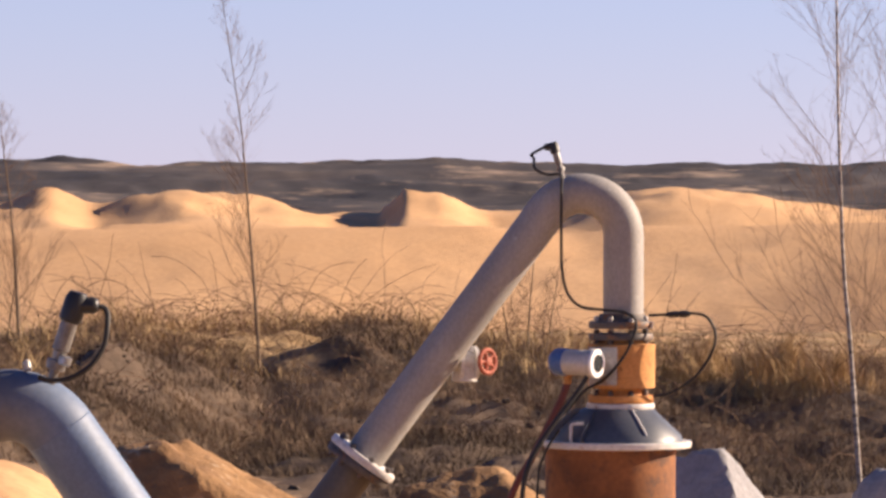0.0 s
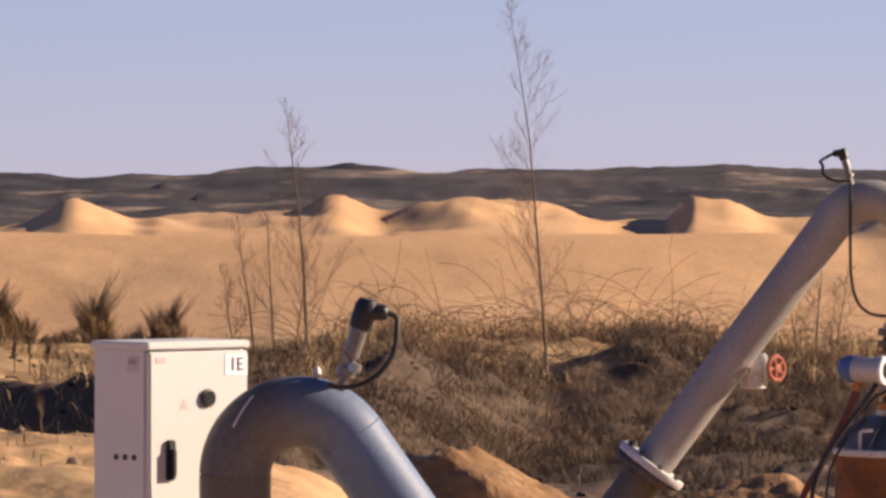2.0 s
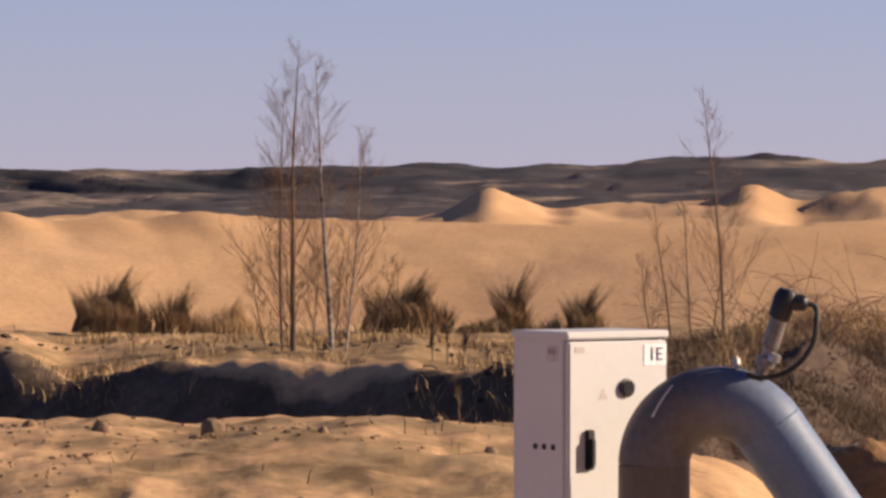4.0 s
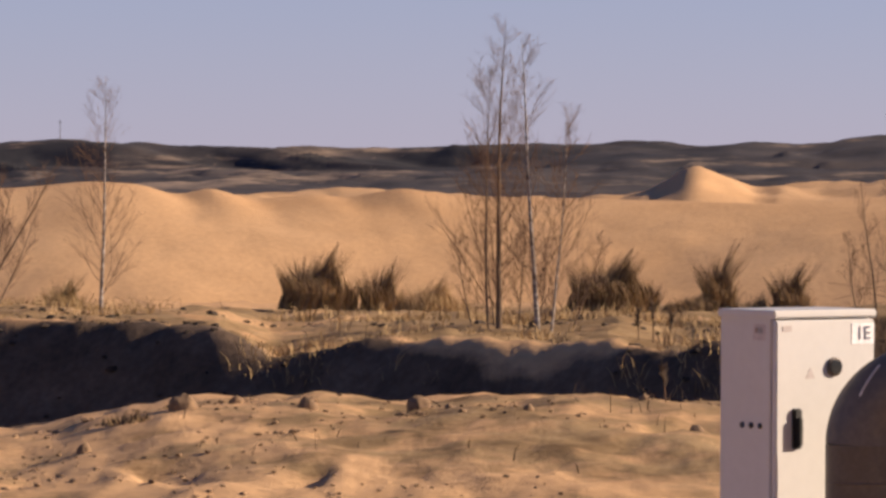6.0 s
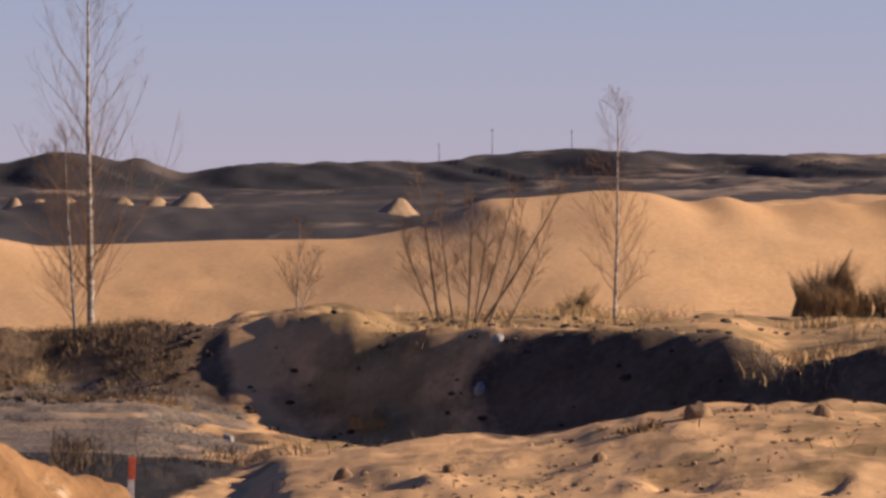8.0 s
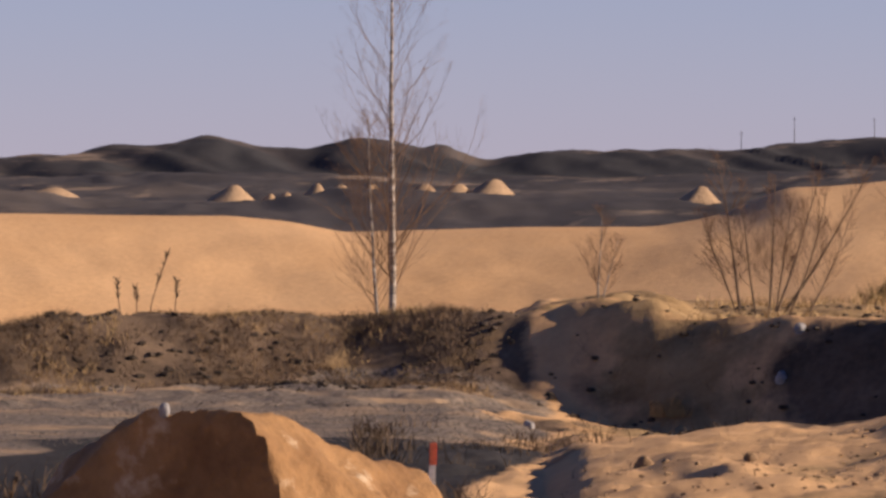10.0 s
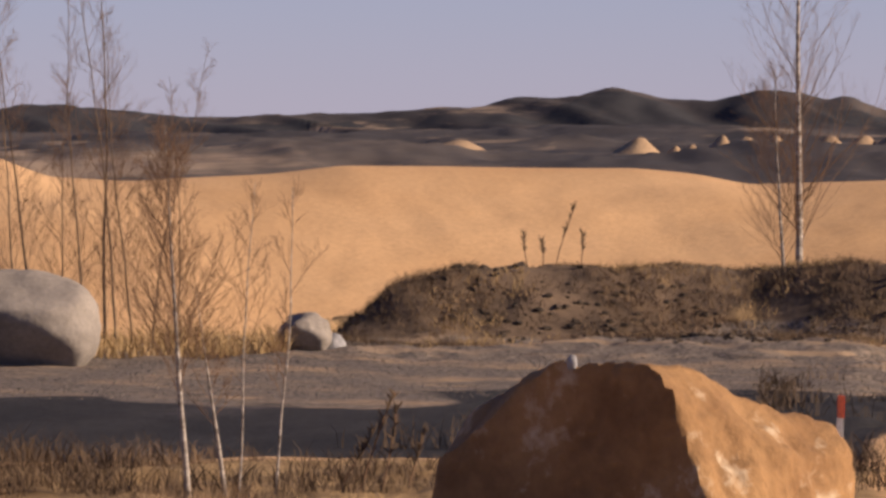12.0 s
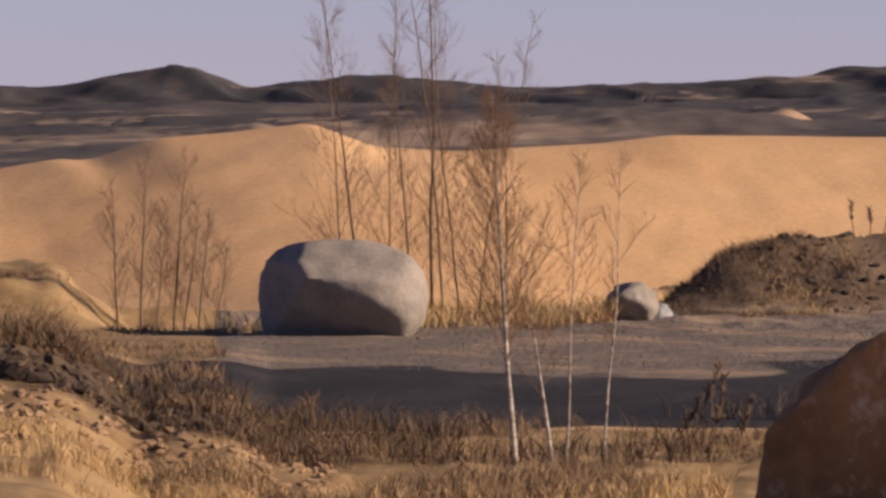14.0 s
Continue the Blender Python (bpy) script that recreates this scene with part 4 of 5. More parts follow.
# ---- bare trees and shrubs ----


class Limbs:
    """Gathers many tapered limbs in one mesh."""

    def __init__(self):
        self.verts, self.faces = [], []

    def limb(self, pts, r0, r1, sides=5):
        base, n = len(self.verts), len(pts)
        up = None
        for k, p in enumerate(pts):
            d = (pts[min(k + 1, n - 1)] - pts[max(k - 1, 0)])
            d = d.normalized() if d.length > 0 else Vector((0, 0, 1))
            up = d.orthogonal().normalized() if up is None else (up - d * up.dot(d)).normalized()
            side = d.cross(up)
            r = r0 + (r1 - r0) * k / (n - 1)
            for s in range(sides):
                a = 2 * math.pi * s / sides
                self.verts.append(tuple(p + r * (up * math.cos(a) + side * math.sin(a))))
        for k in range(n - 1):
            for s in range(sides):
                a, b = base + k * sides + s, base + k * sides + (s + 1) % sides
                self.faces.append((a, b, b + sides, a + sides))
        self.faces.append(tuple(base + (n - 1) * sides + s for s in range(sides)))

    def put(self, name, material, parent, label=""):
        ob = new(name, mesh_from(name, self.verts, self.faces, material))
        ob.parent = parent
        if label:
            ob["label"] = label
        return ob


def wander(rnd, start, way, length, steps, wobble, lift):
    pts, p, d = [start.copy()], start.copy(), way.normalized()
    for _ in range(steps):
        d = (d + Vector((rnd.gauss(0, wobble), rnd.gauss(0, wobble), rnd.gauss(0, wobble) + lift))).normalized()
        p = p + d * (length / steps)
        pts.append(p.copy())
    return pts


def along(pts, f):
    k = min(int(f * (len(pts) - 1)), len(pts) - 2)
    t = f * (len(pts) - 1) - k
    return pts[k].lerp(pts[k + 1], t), (pts[k + 1] - pts[k]).normalized()


def bare_tree(name, az, dist, stems, seed, label, branches=44, spread=0.62, low=0.12, bark=None, twig=0.0017, category="tree", lift=0.05, reach=0.42, twigs=7, crook=0.017, group="bare saplings"):
    """stems: (sideways offset, height, lean to the right, radius at the foot). Limbs rise at a slant, fork twice and end in hair-fine twigs."""
    rnd = random.Random(seed)
    tree = thing(name, spot(az, dist, -0.03), label, category, group, turn=-az)
    crown = Limbs()
    for off, height, lean, rad in stems:
        foot = Vector((off, rnd.uniform(-0.15, 0.15), 0))
        pts = wander(rnd, foot, Vector((lean, rnd.uniform(-0.05, 0.05), 1)), height, 16, crook, 0.03)
        trunk = Limbs()
        trunk.limb(pts, rad, 0.0012, 7)
        trunk.put("trunk", bark or BARK, tree)
        for k in range(branches):
            f = low + (0.95 - low) * ((k + rnd.random()) / branches) ** 1.15
            p, d = along(pts, f)
            a = rnd.uniform(0, 2 * math.pi)
            out = Vector((math.cos(a), math.sin(a), 0))
            size = height * reach * ((1 - f) ** 0.8) * rnd.uniform(0.35, 1.1) + 0.05
            way = out * spread * rnd.uniform(0.8, 1.5) + Vector((0, 0, 0.50)) + d * 0.25
            bp = wander(rnd, p, way, size, 9, 0.10, lift + 0.02)
            r = max(twig * 1.15, rad * 0.24 * (1 - f) * rnd.uniform(0.6, 1.1))
            crown.limb(bp, r, twig * 0.45, 4)
            for j in range(twigs):
                g = 0.15 + 0.8 * (j + rnd.random()) / twigs
                q, e = along(bp, g)
                b = rnd.uniform(0, 2 * math.pi)
                w = e + Vector((math.cos(b), math.sin(b), 0.1)) * rnd.uniform(0.5, 0.9)
                length = size * (1.02 - g) * rnd.uniform(0.35, 0.75) + 0.05
                tp = wander(rnd, q, w, length, 5, 0.13, lift)
                crown.limb(tp, twig * 0.70, twig * 0.30, 3)
                for _ in range(2):
                    q2, e2 = along(tp, rnd.uniform(0.25, 0.85))
                    crown.limb(wander(rnd, q2, e2 + Vector((rnd.gauss(0, 0.5), rnd.gauss(0, 0.5), 0.1)), length * rnd.uniform(0.25, 0.55) + 0.02, 3, 0.12, lift), twig * 0.45, twig * 0.25, 3)
    crown.put("crown", TWIG, tree, "thin bare brown twigs")
    return tree


YOUNG = "bare young birch with pale trunk and fine twigs"
SHRUB = "leafless brown shrub with many thin stems"
bare_tree("birch_tree", 4.72, 30.0, [(0.0, 4.2, -0.075, 0.017)], 1, YOUNG, 46, 0.55, 0.14)
bare_tree("birch_tree", 5.2, 31.0, [(0.0, 4.1, -0.03, 0.017)], 8, YOUNG, 44, 0.55, 0.12)
bare_tree("birch_tree", -2.07, 38.5, [(0.0, 3.0, -0.04, 0.013)], 2, YOUNG, 40, 0.62, 0.10, BARK_DARK, reach=0.36)
bare_tree("birch_tree", -4.77, 42.0, [(0.0, 2.15, -0.03, 0.016)], 3, YOUNG, 34, 0.55, 0.08, BARK_DARK)
bare_tree("shrub", -5.22, 42.0, [(-0.1, 1.25, -0.12, 0.010), (0.05, 1.3, 0.02, 0.010), (0.2, 1.0, 0.2, 0.009), (-0.25, 0.8, -0.2, 0.007)], 4, SHRUB, 12, 0.4, 0.15, BARK_DARK, category="shrub")
bare_tree("birch_tree", -9.20, 38.6, [(0.0, 2.32, -0.06, 0.022), (0.10, 1.75, 0.10, 0.011)], 5, YOUNG, 46, 0.62, 0.06)
bare_tree("birch_tree", -9.64, 38.8, [(0.0, 2.42, 0.01, 0.024), (-0.08, 2.05, -0.06, 0.012)], 6, "bare young birch with dark dense twigs", 50, 0.50, 0.06, BARK_DARK)
bare_tree("shrub", -9.42, 38.9, [(-0.34, 0.75, -0.3, 0.007), (-0.18, 0.85, -0.1, 0.007), (0.0, 0.8, 0.05, 0.007), (0.14, 0.7, 0.2, 0.006), (0.40, 0.8, 0.35, 0.008)], 20, "tangle of low brown shoots between birches", 14, 0.5, 0.08, BARK_DARK, category="shrub")
bare_tree("birch_tree", -14.13, 42.5, [(0.0, 2.05, 0.03, 0.018)], 7, YOUNG, 40, 0.65, 0.08)
bare_tree("shrub", -15.72, 41.0, [(-0.05, 1.15, 0.05, 0.012), (0.0, 1.3, 0.35, 0.013), (0.05, 1.5, 0.75, 0.014), (0.1, 1.1, 0.5, 0.010), (-0.15, 1.1, -0.2, 0.010), (-0.28, 1.35, -0.12, 0.013), (0.0, 1.0, 0.15, 0.010), (-0.3, 0.9, -0.4, 0.008), (0.25, 0.9, 0.6, 0.008)],
          9, SHRUB, 18, 0.6, 0.2, BARK_DARK, category="shrub")
bare_tree("birch_tree", -17.72, 39.9, [(0.0, 0.72, 0.06, 0.009), (0.03, 0.5, 0.3, 0.006)], 10, "bare little sapling on an earth bank", 14, 0.6, 0.1)
bare_tree("birch_tree", -20.04, 40.6, [(0.0, 3.6, -0.01, 0.032), (-0.12, 1.7, -0.05, 0.016)], 11, "bare slender birch with bright white trunk", 60, 0.6, 0.05, reach=0.46)
bare_tree("birch_tree", -26.92, 22.9, [(0.0, 1.72, -0.08, 0.0155)], 12, "bare birch sapling with a white trunk", 58, 0.48, 0.28, twigs=9, reach=0.50, twig=0.0017)
bare_tree("birch_tree", -26.50, 22.9, [(0.0, 0.95, -0.22, 0.012), (0.05, 1.45, 0.10, 0.006)], 22, "bare leaning birch sapling with peeling trunk", 14, 0.55, 0.35, twigs=7, reach=0.40, twig=0.0015)
bare_tree("birch_tree", -28.05, 37.0, [(-0.50, 2.7, -0.08, 0.008), (-0.36, 3.2, -0.12, 0.011), (-0.20, 2.1, -0.08, 0.007), (-0.05, 2.8, -0.03, 0.009), (0.12, 3.3, 0.0, 0.013), (0.20, 3.1, 0.04, 0.010), (0.32, 2.6, -0.04, 0.008), (0.46, 2.3, 0.06, 0.007), (0.62, 2.0, 0.10, 0.007)], 13,
          "clump of bare birches with many brown stems", 34, 0.60, 0.05, BARK_DARK, twigs=6, reach=0.27, crook=0.04)
bare_tree("shrub", -31.15, 36.4, [(0.0, 1.35, 0.02, 0.012), (-0.15, 1.15, -0.12, 0.009), (0.1, 1.0, 0.1, 0.008)], 14, SHRUB, 18, 0.45, 0.12, BARK_DARK, category="shrub")
bare_tree("shrub", -30.78, 36.4, [(0.0, 1.4, 0.03, 0.012), (0.06, 1.0, 0.15, 0.008)], 15, SHRUB, 18, 0.45, 0.12, BARK_DARK, category="shrub")
bare_tree("shrub", -30.5, 36.4, [(0.0, 0.95, 0.05, 0.009), (0.1, 0.7, 0.2, 0.007)], 16, SHRUB, 14, 0.45, 0.12, BARK_DARK, category="shrub")
bare_tree("birch_tree", -25.95, 23.4, [(0.0, 1.45, 0.08, 0.007)], 17, "bare thin sapling beside the track", 9, 0.5, 0.3)
bare_tree("shrub", 0.95, 40.0, [(0.0, 1.05, 0.05, 0.009), (-0.1, 0.8, -0.2, 0.007), (0.12, 0.8, 0.2, 0.007)], 18, SHRUB, 14, 0.5, 0.12, BARK_DARK, category="shrub")
bare_tree("birch_tree", -4.3, 40.0, [(0.0, 0.6, 0.3, 0.006)], 19, SHRUB, 8, 0.5, 0.15, BARK_DARK, category="shrub")

# ---- tussocks, brush and dry grass ----


def blades(points, heights, seed, width, spread, bend_=0.35):
    """Grass blades at points: narrow tapering strips that lean over."""
    rs = np.random.RandomState(seed)
    n = len(points)
    a = rs.uniform(0, 2 * np.pi, n)
    lean = rs.uniform(0.1, 1.0, n) * spread
    b = rs.uniform(0, 2 * np.pi, n)
    way = np.stack([np.cos(a) * lean, np.sin(a) * lean, np.ones(n)], 1)
    way /= np.linalg.norm(way, axis=1)[:, None]
    side = np.stack([np.cos(b), np.sin(b), np.zeros(n)], 1) * (width * rs.uniform(0.6, 1.3, n))[:, None]
    droop = np.stack([np.cos(a), np.sin(a), np.full(n, -0.5)], 1) * bend_
    h = heights[:, None]
    mid, tip = points + way * h * 0.55, points + (way + droop * 0.6) * h
    v = np.stack([points - side, points + side, mid + side * 0.7, mid - side * 0.7, tip], 1).reshape(-1, 3)
    k = np.arange(n) * 5
    quads = np.stack([k, k + 1, k + 2, k + 3], 1)
    tris = np.stack([k + 3, k + 2, k + 4], 1)
    me = bpy.data.meshes.new("blades")
    me.vertices.add(len(v))
    me.vertices.foreach_set("co", v.ravel())
    loops = np.concatenate([quads.ravel(), tris.ravel()]).astype(np.int32)
    me.loops.add(len(loops))
    me.loops.foreach_set("vertex_index", loops)
    me.polygons.add(2 * n)
    me.polygons.foreach_set("loop_start", np.concatenate([np.arange(n) * 4, 4 * n + np.arange(n) * 3]).astype(np.int32))
    me.update(calc_edges=True)
    return me


def tussock(az, dist, width, height, count, seed, material, label, name="grass_tussock"):
    """Fine blades in a clump: upright and tall in the middle, leaning out at the rim; a third of them are pale straw."""
    rs = np.random.RandomState(seed)
    r = rs.uniform(0, 1, count) ** 0.7 * width / 2
    a = rs.uniform(0, 2 * np.pi, count)
    pts = np.stack([r * np.cos(a), r * np.sin(a) * 0.8, np.full(count, -0.02)], 1)
    h = height * rs.uniform(0.35, 1.0, count) ** 0.8 * (1 - 0.62 * (r / (width / 2)) ** 1.5)
    me = blades(pts, h, seed, 0.0034, 0.45, 0.25)
    me.materials.append(material)
    me.materials.append(STRAW)
    pick = (rs.uniform(0, 1, count) < 0.52).astype(np.int32)
    me.polygons.foreach_set("material_index", np.concatenate([pick, pick]))
    ob = new(name, me)
    ob.matrix_basis = Matrix.Translation(spot(az, dist))
    return tagged(ob, label, "grass", "tussocks")


def meadow(name, label, az_range, d_range, count, h_range, seed, material, width=0.004, spread=0.6, patch=0.9, threshold=-0.1, follow=None):
    """Uncountable blades over a stretch of land, in patches."""
    rs = np.random.RandomState(seed)
    az = rs.uniform(*az_range, count)
    d = np.sqrt(rs.uniform(d_range[0] ** 2, d_range[1] ** 2, count))
    if follow is not None:
        d = stations(az)[0][follow] + rs.uniform(*d_range, count)
    x, y = d * np.sin(np.radians(az)), d * np.cos(np.radians(az))
    keep = fractal(x, y, patch, seed, 3) > threshold
    az, d, x, y = az[keep], d[keep], x[keep], y[keep]
    pts = np.stack([x, y, land(az, d) - 0.01], 1)
    tall = 0.6 + 0.5 * (fractal(x, y, patch * 0.7, seed + 5, 2) + 0.5)
    h = rs.uniform(*h_range, len(x)) * np.clip(tall, 0.3, 1.3)
    me = blades(pts, h, seed, width, spread)
    me.materials.append(material)
    return tagged(new(name, me), label, "grass", kind="stuff")


TUS = "brown dry grass tussock on the sandy rim"
tussock(-11.69, 50.0, 0.80, 0.78, 3000, 61, BRUSH, TUS)
tussock(-10.97, 50.0, 0.46, 0.66, 1500, 62, BRUSH, TUS)
tussock(-8.37, 50.0, 0.92, 0.74, 3600, 63, STRAW_DARK, "dark brown dead grass tussock on the sandy rim")
tussock(-7.16, 50.5, 0.34, 0.85, 1200, 64, BRUSH, TUS)
tussock(-7.4, 50.0, 0.7, 0.22, 900, 65, STRAW_DARK, TUS)
tussock(-6.35, 50.0, 0.40, 0.66, 1200, 66, BRUSH, TUS)
tussock(-6.75, 50.0, 0.5, 0.35, 700, 75, BRUSH, TUS)
tussock(-10.4, 49.0, 0.75, 0.48, 1200, 67, STRAW, "pale dry grass tussock on the sandy rim")
tussock(-14.55, 47.0, 0.4, 0.5, 600, 68, STRAW_GREEN, TUS)
tussock(-16.9, 37.9, 0.34, 0.24, 500, 69, STRAW, "tawny dry grass tussock on the shaded bank")
tussock(3.75, 39.0, 0.75, 0.80, 1100, 70, STRAW, "tall tawny dry grass clump")
tussock(4.35, 39.0, 0.7, 0.60, 900, 71, STRAW, "tall tawny dry grass clump")
tussock(2.9, 39.5, 0.7, 0.55, 800, 72, STRAW, "tall tawny dry grass clump")

meadow("dry_grass", "dry straw-coloured grass on the rim above the bank", (-16.6, -5.5), (-0.5, 9.0), 26000, (0.05, 0.22), 81, STRAW, 0.004, 0.7, 1.3, 0.1, follow=4)
meadow("dead_brush", "brown dead brush on the soil bank", (-7.0, 6.5), (34.0, 43.0), 130000, (0.05, 0.22), 82, BRUSH, 0.0022, 1.0, 1.2, -0.45)
meadow("dead_brush", "dead brush coloured dark for shade at the foot of the bank", (-7.0, 6.5), (29.5, 36.5), 70000, (0.04, 0.16), 95, BRUSH_SHADED, 0.0024, 1.2, 1.0, -0.3)
meadow("dry_grass", "tawny dry grass on top of the brushy bank", (-4.8, 6.5), (-1.5, 5.0), 15000, (0.10, 0.40), 83, STRAW, 0.004, 0.9, 1.2, 0.15, follow=4)
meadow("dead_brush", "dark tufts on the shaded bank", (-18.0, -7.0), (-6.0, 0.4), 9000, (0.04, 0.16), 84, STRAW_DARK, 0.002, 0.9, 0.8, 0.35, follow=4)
meadow("bank_grass", "brown dry grass hanging over the earth bank", (-25.3, -19.1), (-2.0, 0.6), 26000, (0.03, 0.11), 85, BRUSH, 0.003, 1.3, 0.8, -0.25, follow=4)
meadow("bank_grass", "dark dead grass on the earth bank", (-25.3, -18.9), (-2.0, 0.6), 10000, (0.03, 0.10), 94, STRAW_DARK, 0.003, 1.3, 0.7, 0.1, follow=4)
meadow("bank_grass", "tawny dry grass on the earth bank", (-25.4, -18.9), (-2.4, 0.4), 14000, (0.03, 0.12), 86, STRAW, 0.0025, 0.9, 0.6, 0.35, follow=4)
meadow("verge_grass", "dry grass along the near verge of the track", (-33.5, -24.5), (20.5, 25.5), 24000, (0.05, 0.20), 87, BRUSH, 0.0022, 0.8, 0.7, 0.05)
meadow("verge_grass", "dry grass along the near verge of the track", (-33.5, -19.0), (23.0, 26.5), 16000, (0.06, 0.24), 88, STRAW_DARK, 0.003, 0.8, 0.9, 0.0)
meadow("verge_grass", "pale dry straw on the near verge", (-33.5, -24.5), (18.5, 21.9), 16000, (0.04, 0.15), 96, STRAW, 0.0022, 1.0, 0.6, 0.0)
meadow("verge_grass", "sparse dry grass by the stake", (-20.5, -16.0), (29.0, 33.0), 6000, (0.06, 0.2), 89, STRAW_DARK, 0.003, 0.8, 0.7, 0.2)
meadow("knoll_grass", "dry grass over the sandy knoll", (-34.5, -30.2), (25.0, 37.0), 22000, (0.03, 0.11), 90, BRUSH, 0.003, 0.8, 0.9, 0.1)
tussock(-13.75, 26.0, 0.36, 0.10, 400, 73, STRAW_DARK, "low dark grass tuft on the sand berm")
tussock(-13.2, 26.6, 0.22, 0.07, 250, 74, STRAW_DARK, "low dark grass tuft on the sand berm")
meadow("turf_edge", "ragged brown turf hanging over the knoll's cut edge", (-33.8, -29.2), (-0.25, 0.45), 14000, (0.04, 0.16), 93, BRUSH, 0.004, 1.2, 0.6, -0.25, follow=2)
meadow("rim_grass", "dry grass along the pit's rim", (-30.4, -25.8), (35.5, 38.2), 9000, (0.06, 0.26), 91, STRAW, 0.004, 0.7, 0.8, 0.0)


def arching_brambles():
    """Thin arching stems over the brushy bank."""
    rnd = random.Random(5)
    limbs = Limbs()
    for _ in range(1000):
        az, d = rnd.uniform(-4.8, 6.0), 43 - 9 * rnd.random() ** 1.6
        p = spot(az, d, -0.02)
        a = rnd.uniform(0, 2 * math.pi)
        way = Vector((math.cos(a) * 0.8, math.sin(a) * 0.4, 0.8))
        limbs.limb(wander(rnd, p, way, rnd.uniform(0.3, 1.15), 10, 0.09, -0.13), 0.0034, 0.0012, 4)
    ob = new("brambles", mesh_from("brambles", limbs.verts, limbs.faces, TWIG))
    return tagged(ob, "tangle of bare arching bramble stems on the bank", "brambles", kind="stuff")


arching_brambles()


def stalk_weed(az, dist, stems, seed):
    rnd = random.Random(seed)
    weed = thing("dry_weed", spot(az, dist, -0.02), "dry brown weed with upright seed heads", "weed", "dry weeds", turn=-az)
    for off, h, lean in stems:
        limbs = Limbs()
        pts = wander(rnd, Vector((off, 0, 0)), Vector((lean, 0, 1)), h, 7, 0.04, 0.02)
        limbs.limb(pts, 0.005, 0.003, 5)
        limbs.put("stem", TWIG, weed)
        head = Limbs()
        for k in range(26):
            p, d = along(pts, rnd.uniform(0.45, 1.0))
            head.limb(wander(rnd, p, Vector((rnd.gauss(0, 0.5), rnd.gauss(0, 0.5), 1)), 0.05, 2, 0.1, 0), 0.006, 0.002, 4)
        head.put("seed_head", STRAW_DARK, weed, "brown seed head")


stalk_weed(-22.78, 39.9, [(0.0, 0.52, 0.2), (-0.22, 0.28, -0.25), (0.20, 0.30, 0.1), (-0.1, 0.22, 0.0)], 3)
stalk_weed(-25.0, 23.6, [(0.0, 0.5, 0.3), (0.1, 0.42, 0.2), (-0.1, 0.35, 0.4), (0.22, 0.3, 0.3)], 4)
stalk_weed(-7.9, 35.2, [(0.0, 0.3, 0.1), (-0.1, 0.25, -0.1), (0.1, 0.22, 0.2)], 5)
stalk_weed(-7.75, 26.5, [(0.0, 0.2, -0.1)], 6)

# ---- tipped heaps on the far plain, stones and clods ----


def tipped_heap(az, dist, width, height, seed):
    """A tipped load: a cone with a blunt top and slumped foot."""
    rnd = random.Random(seed)
    rings, sides = [(1.3, -0.35), (1.0, 0.0), (0.82, 0.16), (0.6, 0.42), (0.38, 0.7), (0.18, 0.93), (0.05, 1.0)], 18
    verts = []
    lobes = [rnd.uniform(0.85, 1.15) for _ in range(sides)]
    for r, z in rings:
        for s in range(sides):
            a = 2 * math.pi * s / sides
            k = r * width / 2 * (lobes[s] * 0.5 + 0.5)
            verts.append((k * math.cos(a) + 0.1 * width * z, k * math.sin(a), z * height * rnd.uniform(0.96, 1.03)))
    faces = [(k * sides + s, k * sides + (s + 1) % sides, (k + 1) * sides + (s + 1) % sides, (k + 1) * sides + s) for k in range(len(rings) - 1) for s in range(sides)]
    faces.append(tuple((len(rings) - 1) * sides + s for s in range(sides)))
    ob = new("sand_mound", mesh_from("sand_mound", verts, faces, HEAP))
    ob.matrix_basis = Matrix.Translation(spot(az, dist, 0.1))
    return tagged(ob, "tipped mound of sand on the dark far plain", "mound", "tipped mounds")


for az, w, h, s in ((-21.88, 3.0, 1.3, 1), (-21.44, 1.2, 0.7, 2), (-21.26, 1.5, 0.8, 3), (-20.93, 2.2, 1.4, 4), (-20.68, 2.9, 1.3, 5), (-20.33, 2.6, 1.4, 6),
                    (-19.73, 3.0, 1.4, 7), (-19.35, 3.2, 1.4, 8), (-18.97, 4.2, 1.7, 9), (-23.95, 5.2, 1.1, 10), (-16.6, 2.8, 1.25, 11)):
    tipped_heap(az, 330.0, w * 1.25, h * 0.95, s)


def stone(az, dist, size, seed, material, label, name="stone"):
    return boulder(name, spot(az, dist, -size * 0.1), (size, size * 0.8, size * 0.6), seed, material, label, [], 0.2, 3, seed * 40, 2.2, "loose stones")


for k, (az, d, size) in enumerate(((-10.55, 26.2, 0.13), (-11.8, 26.3, 0.11), (-13.2, 26.3, 0.16), (-10.2, 26.6, 0.06), (-8.0, 26.6, 0.07), (-12.6, 26.8, 0.08),
                                   (-9.3, 25.8, 0.06), (-14.3, 25.2, 0.09), (-7.4, 25.4, 0.12), (-17.2, 26.0, 0.10), (-16.0, 25.6, 0.08))):
    stone(az, d, size, 40 + k, CLOD, "dark earth clod on the sand berm", "earth_clod")


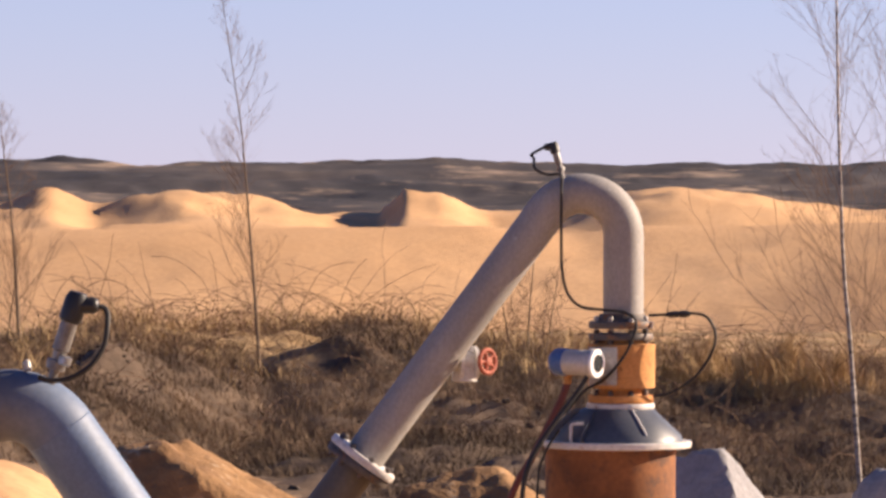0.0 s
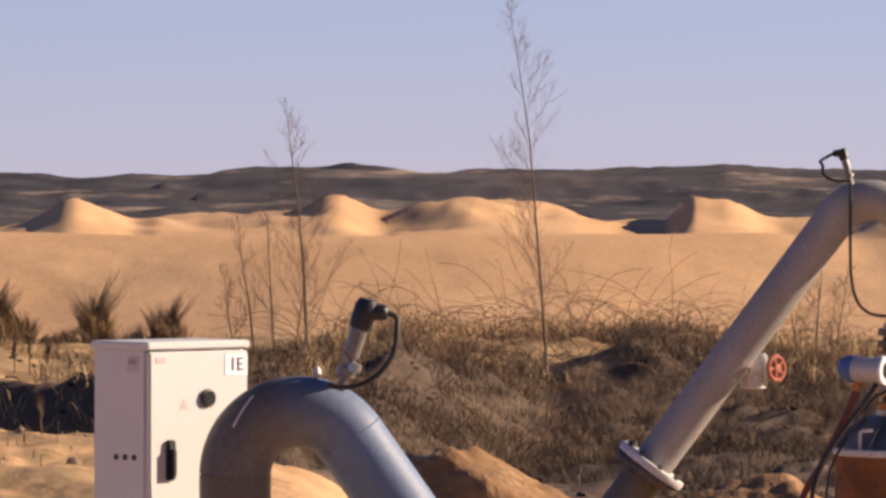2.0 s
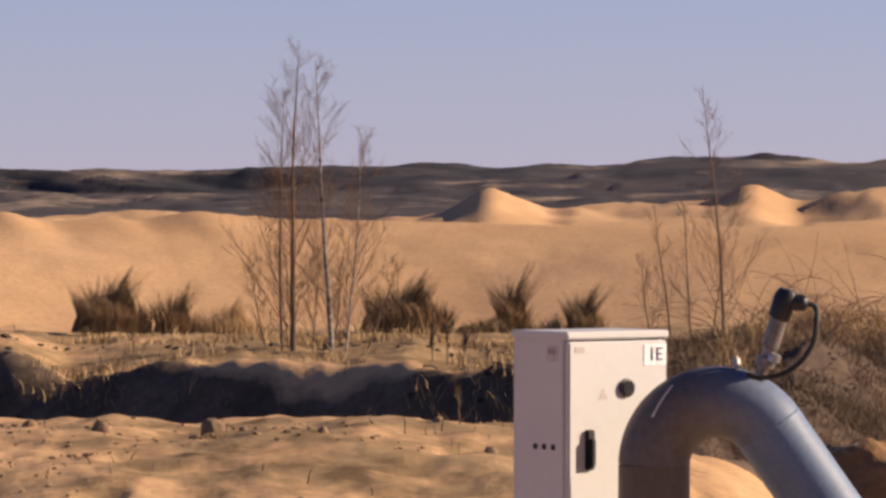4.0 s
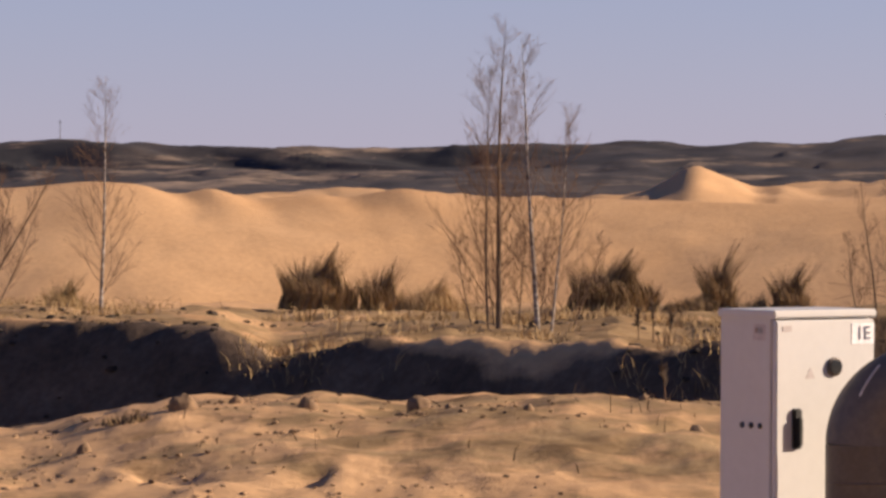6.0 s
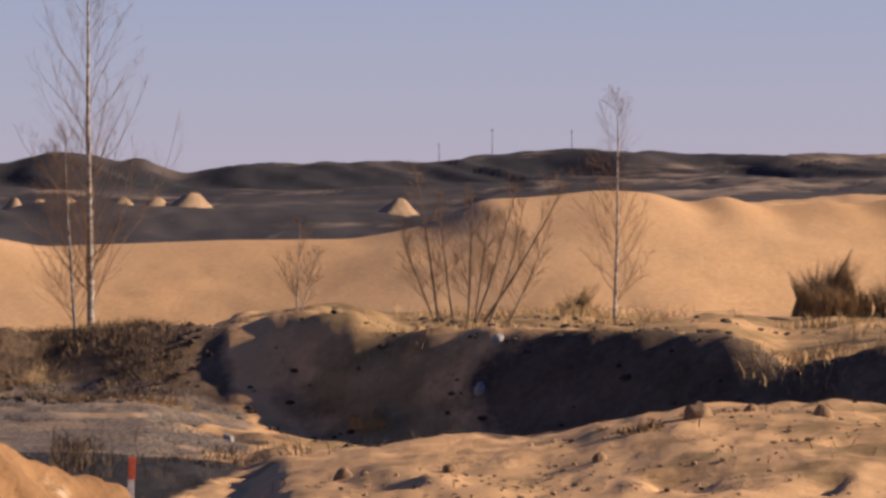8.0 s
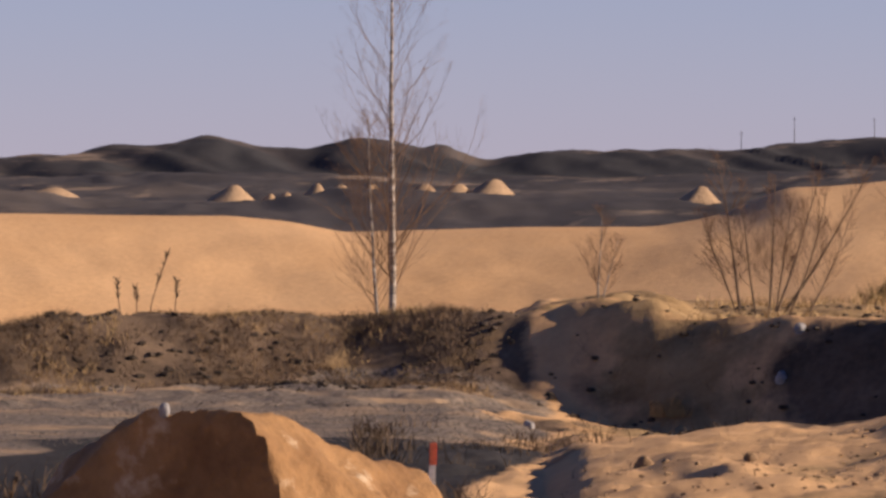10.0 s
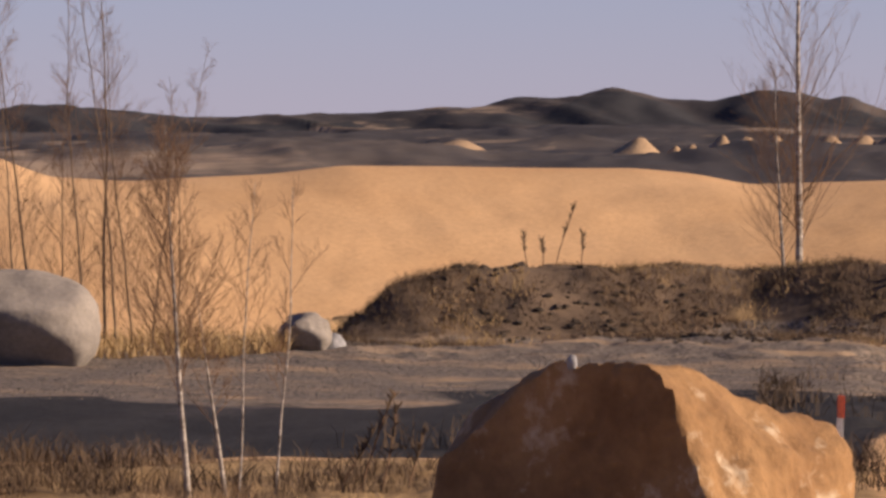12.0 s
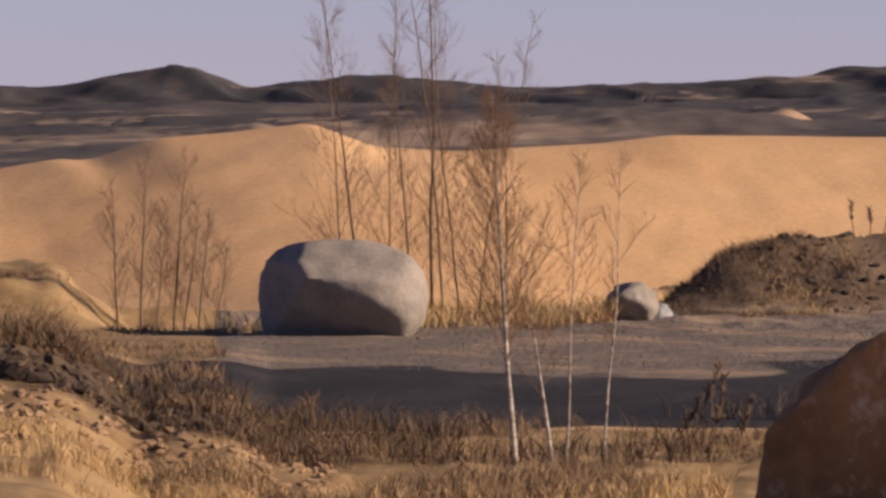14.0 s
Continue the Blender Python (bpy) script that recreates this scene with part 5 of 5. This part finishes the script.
def rubble(name, label, az_range, d_range, count, sizes, seed, material, threshold=0.0):
    """Many small lumps lying on the land."""
    rs = np.random.RandomState(seed)
    az, d = rs.uniform(*az_range, count), rs.uniform(*d_range, count)
    x, y = d * np.sin(np.radians(az)), d * np.cos(np.radians(az))
    keep = fractal(x, y, 1.5, seed, 2) > threshold
    az, d, x, y = az[keep], d[keep], x[keep], y[keep]
    z = land(az, d)
    shape = np.array([(1, 0, 0), (0, 1, 0), (-1, 0, 0), (0, -1, 0), (0.5, 0.5, 0.6), (-0.5, 0.4, 0.75), (-0.1, -0.6, 0.65), (0, 0, -0.5)])
    tri = [(0, 1, 4), (1, 2, 5), (1, 5, 4), (2, 3, 6), (2, 6, 5), (3, 0, 6), (0, 4, 6), (4, 5, 6), (1, 0, 7), (2, 1, 7), (3, 2, 7), (0, 3, 7)]
    verts, faces = [], []
    for k in range(len(x)):
        s, a = rs.uniform(*sizes) * rs.uniform(0.4, 1.0), rs.uniform(0, 6.28)
        c, q = math.cos(a), math.sin(a)
        base = len(verts)
        for vx, vy, vz in shape * rs.uniform(0.75, 1.25, (8, 3)):
            verts.append((x[k] + s * (vx * c - vy * q), y[k] + s * (vx * q + vy * c), z[k] + s * vz * 0.8))
        faces += [(base + i, base + j, base + m) for i, j, m in tri]
    return tagged(new(name, mesh_from(name, verts, faces, material, False)), label, "stones", kind="stuff")


rubble("rubble", "small clods scattered over the sand berm", (-18.6, -5.8), (22.0, 27.3), 1500, (0.006, 0.028), 3, CLOD, -0.1)
rubble("rubble", "pale gravel stones along the track", (-31.5, -18.5), (30.8, 36.2), 9000, (0.005, 0.014), 5, ROCK_TRACK, -0.2)
rubble("rubble", "earth lumps on the bank", (-25.2, -18.6), (37.0, 40.6), 900, (0.02, 0.06), 6, SHADED_CLOD, -0.2)
rubble("rubble", "earth lumps on the near knoll", (-33.5, -29.0), (20.5, 26.0), 1500, (0.01, 0.05), 7, CLOD, -0.1)
rubble("turf_lumps", "root-bound turf lumps coloured dark for shade along the cut edge", (-33.6, -29.3), (23.5, 24.08), 2600, (0.025, 0.085), 9, SHADED_TURF, -2.0)
rubble("rubble", "earth lumps coloured dark for shade on the bank", (-18.4, 5.5), (30.0, 43.0), 3000, (0.02, 0.06), 8, SHADED_CLOD, 0.1)
meadow("sparse_stalks", "sparse dry stalks on the sand berm", (-18.3, -6.0), (23.0, 27.0), 260, (0.03, 0.12), 92, STRAW_DARK, 0.003, 0.6, 0.6, 0.25)
stone(-15.44, 38.0, 0.10, 60, ROCK_PALE, "small pale stone on the shaded bank")
stone(-15.65, 37.7, 0.11, 61, ROCK_PALE, "small pale stone on the shaded bank")
stone(-18.5, 34.0, 0.09, 62, ROCK_PALE, "small pale stone beside the track")


def far_mast(az, height):
    """A thin survey mast on the far spoil hill."""
    mast = thing("mast", spot(az, 521.0, -0.3), "thin dark mast on the far spoil hill", "mast", "far masts", turn=-az)
    part("pole", tube([(0, 0, 0), (0, 0, height * 0.5), (0, 0, height)], [0.04, 0.035, 0.025], 8), DARK_STEEL, mast)
    part("crossarm", slab((0.30, 0.06, 0.06), (0, 0, height - 0.25), 0.01), DARK_STEEL, mast)


for az, height in ((-16.1, 2.6), (-15.5, 3.1), (-14.6, 2.3)):
    far_mast(az, height)
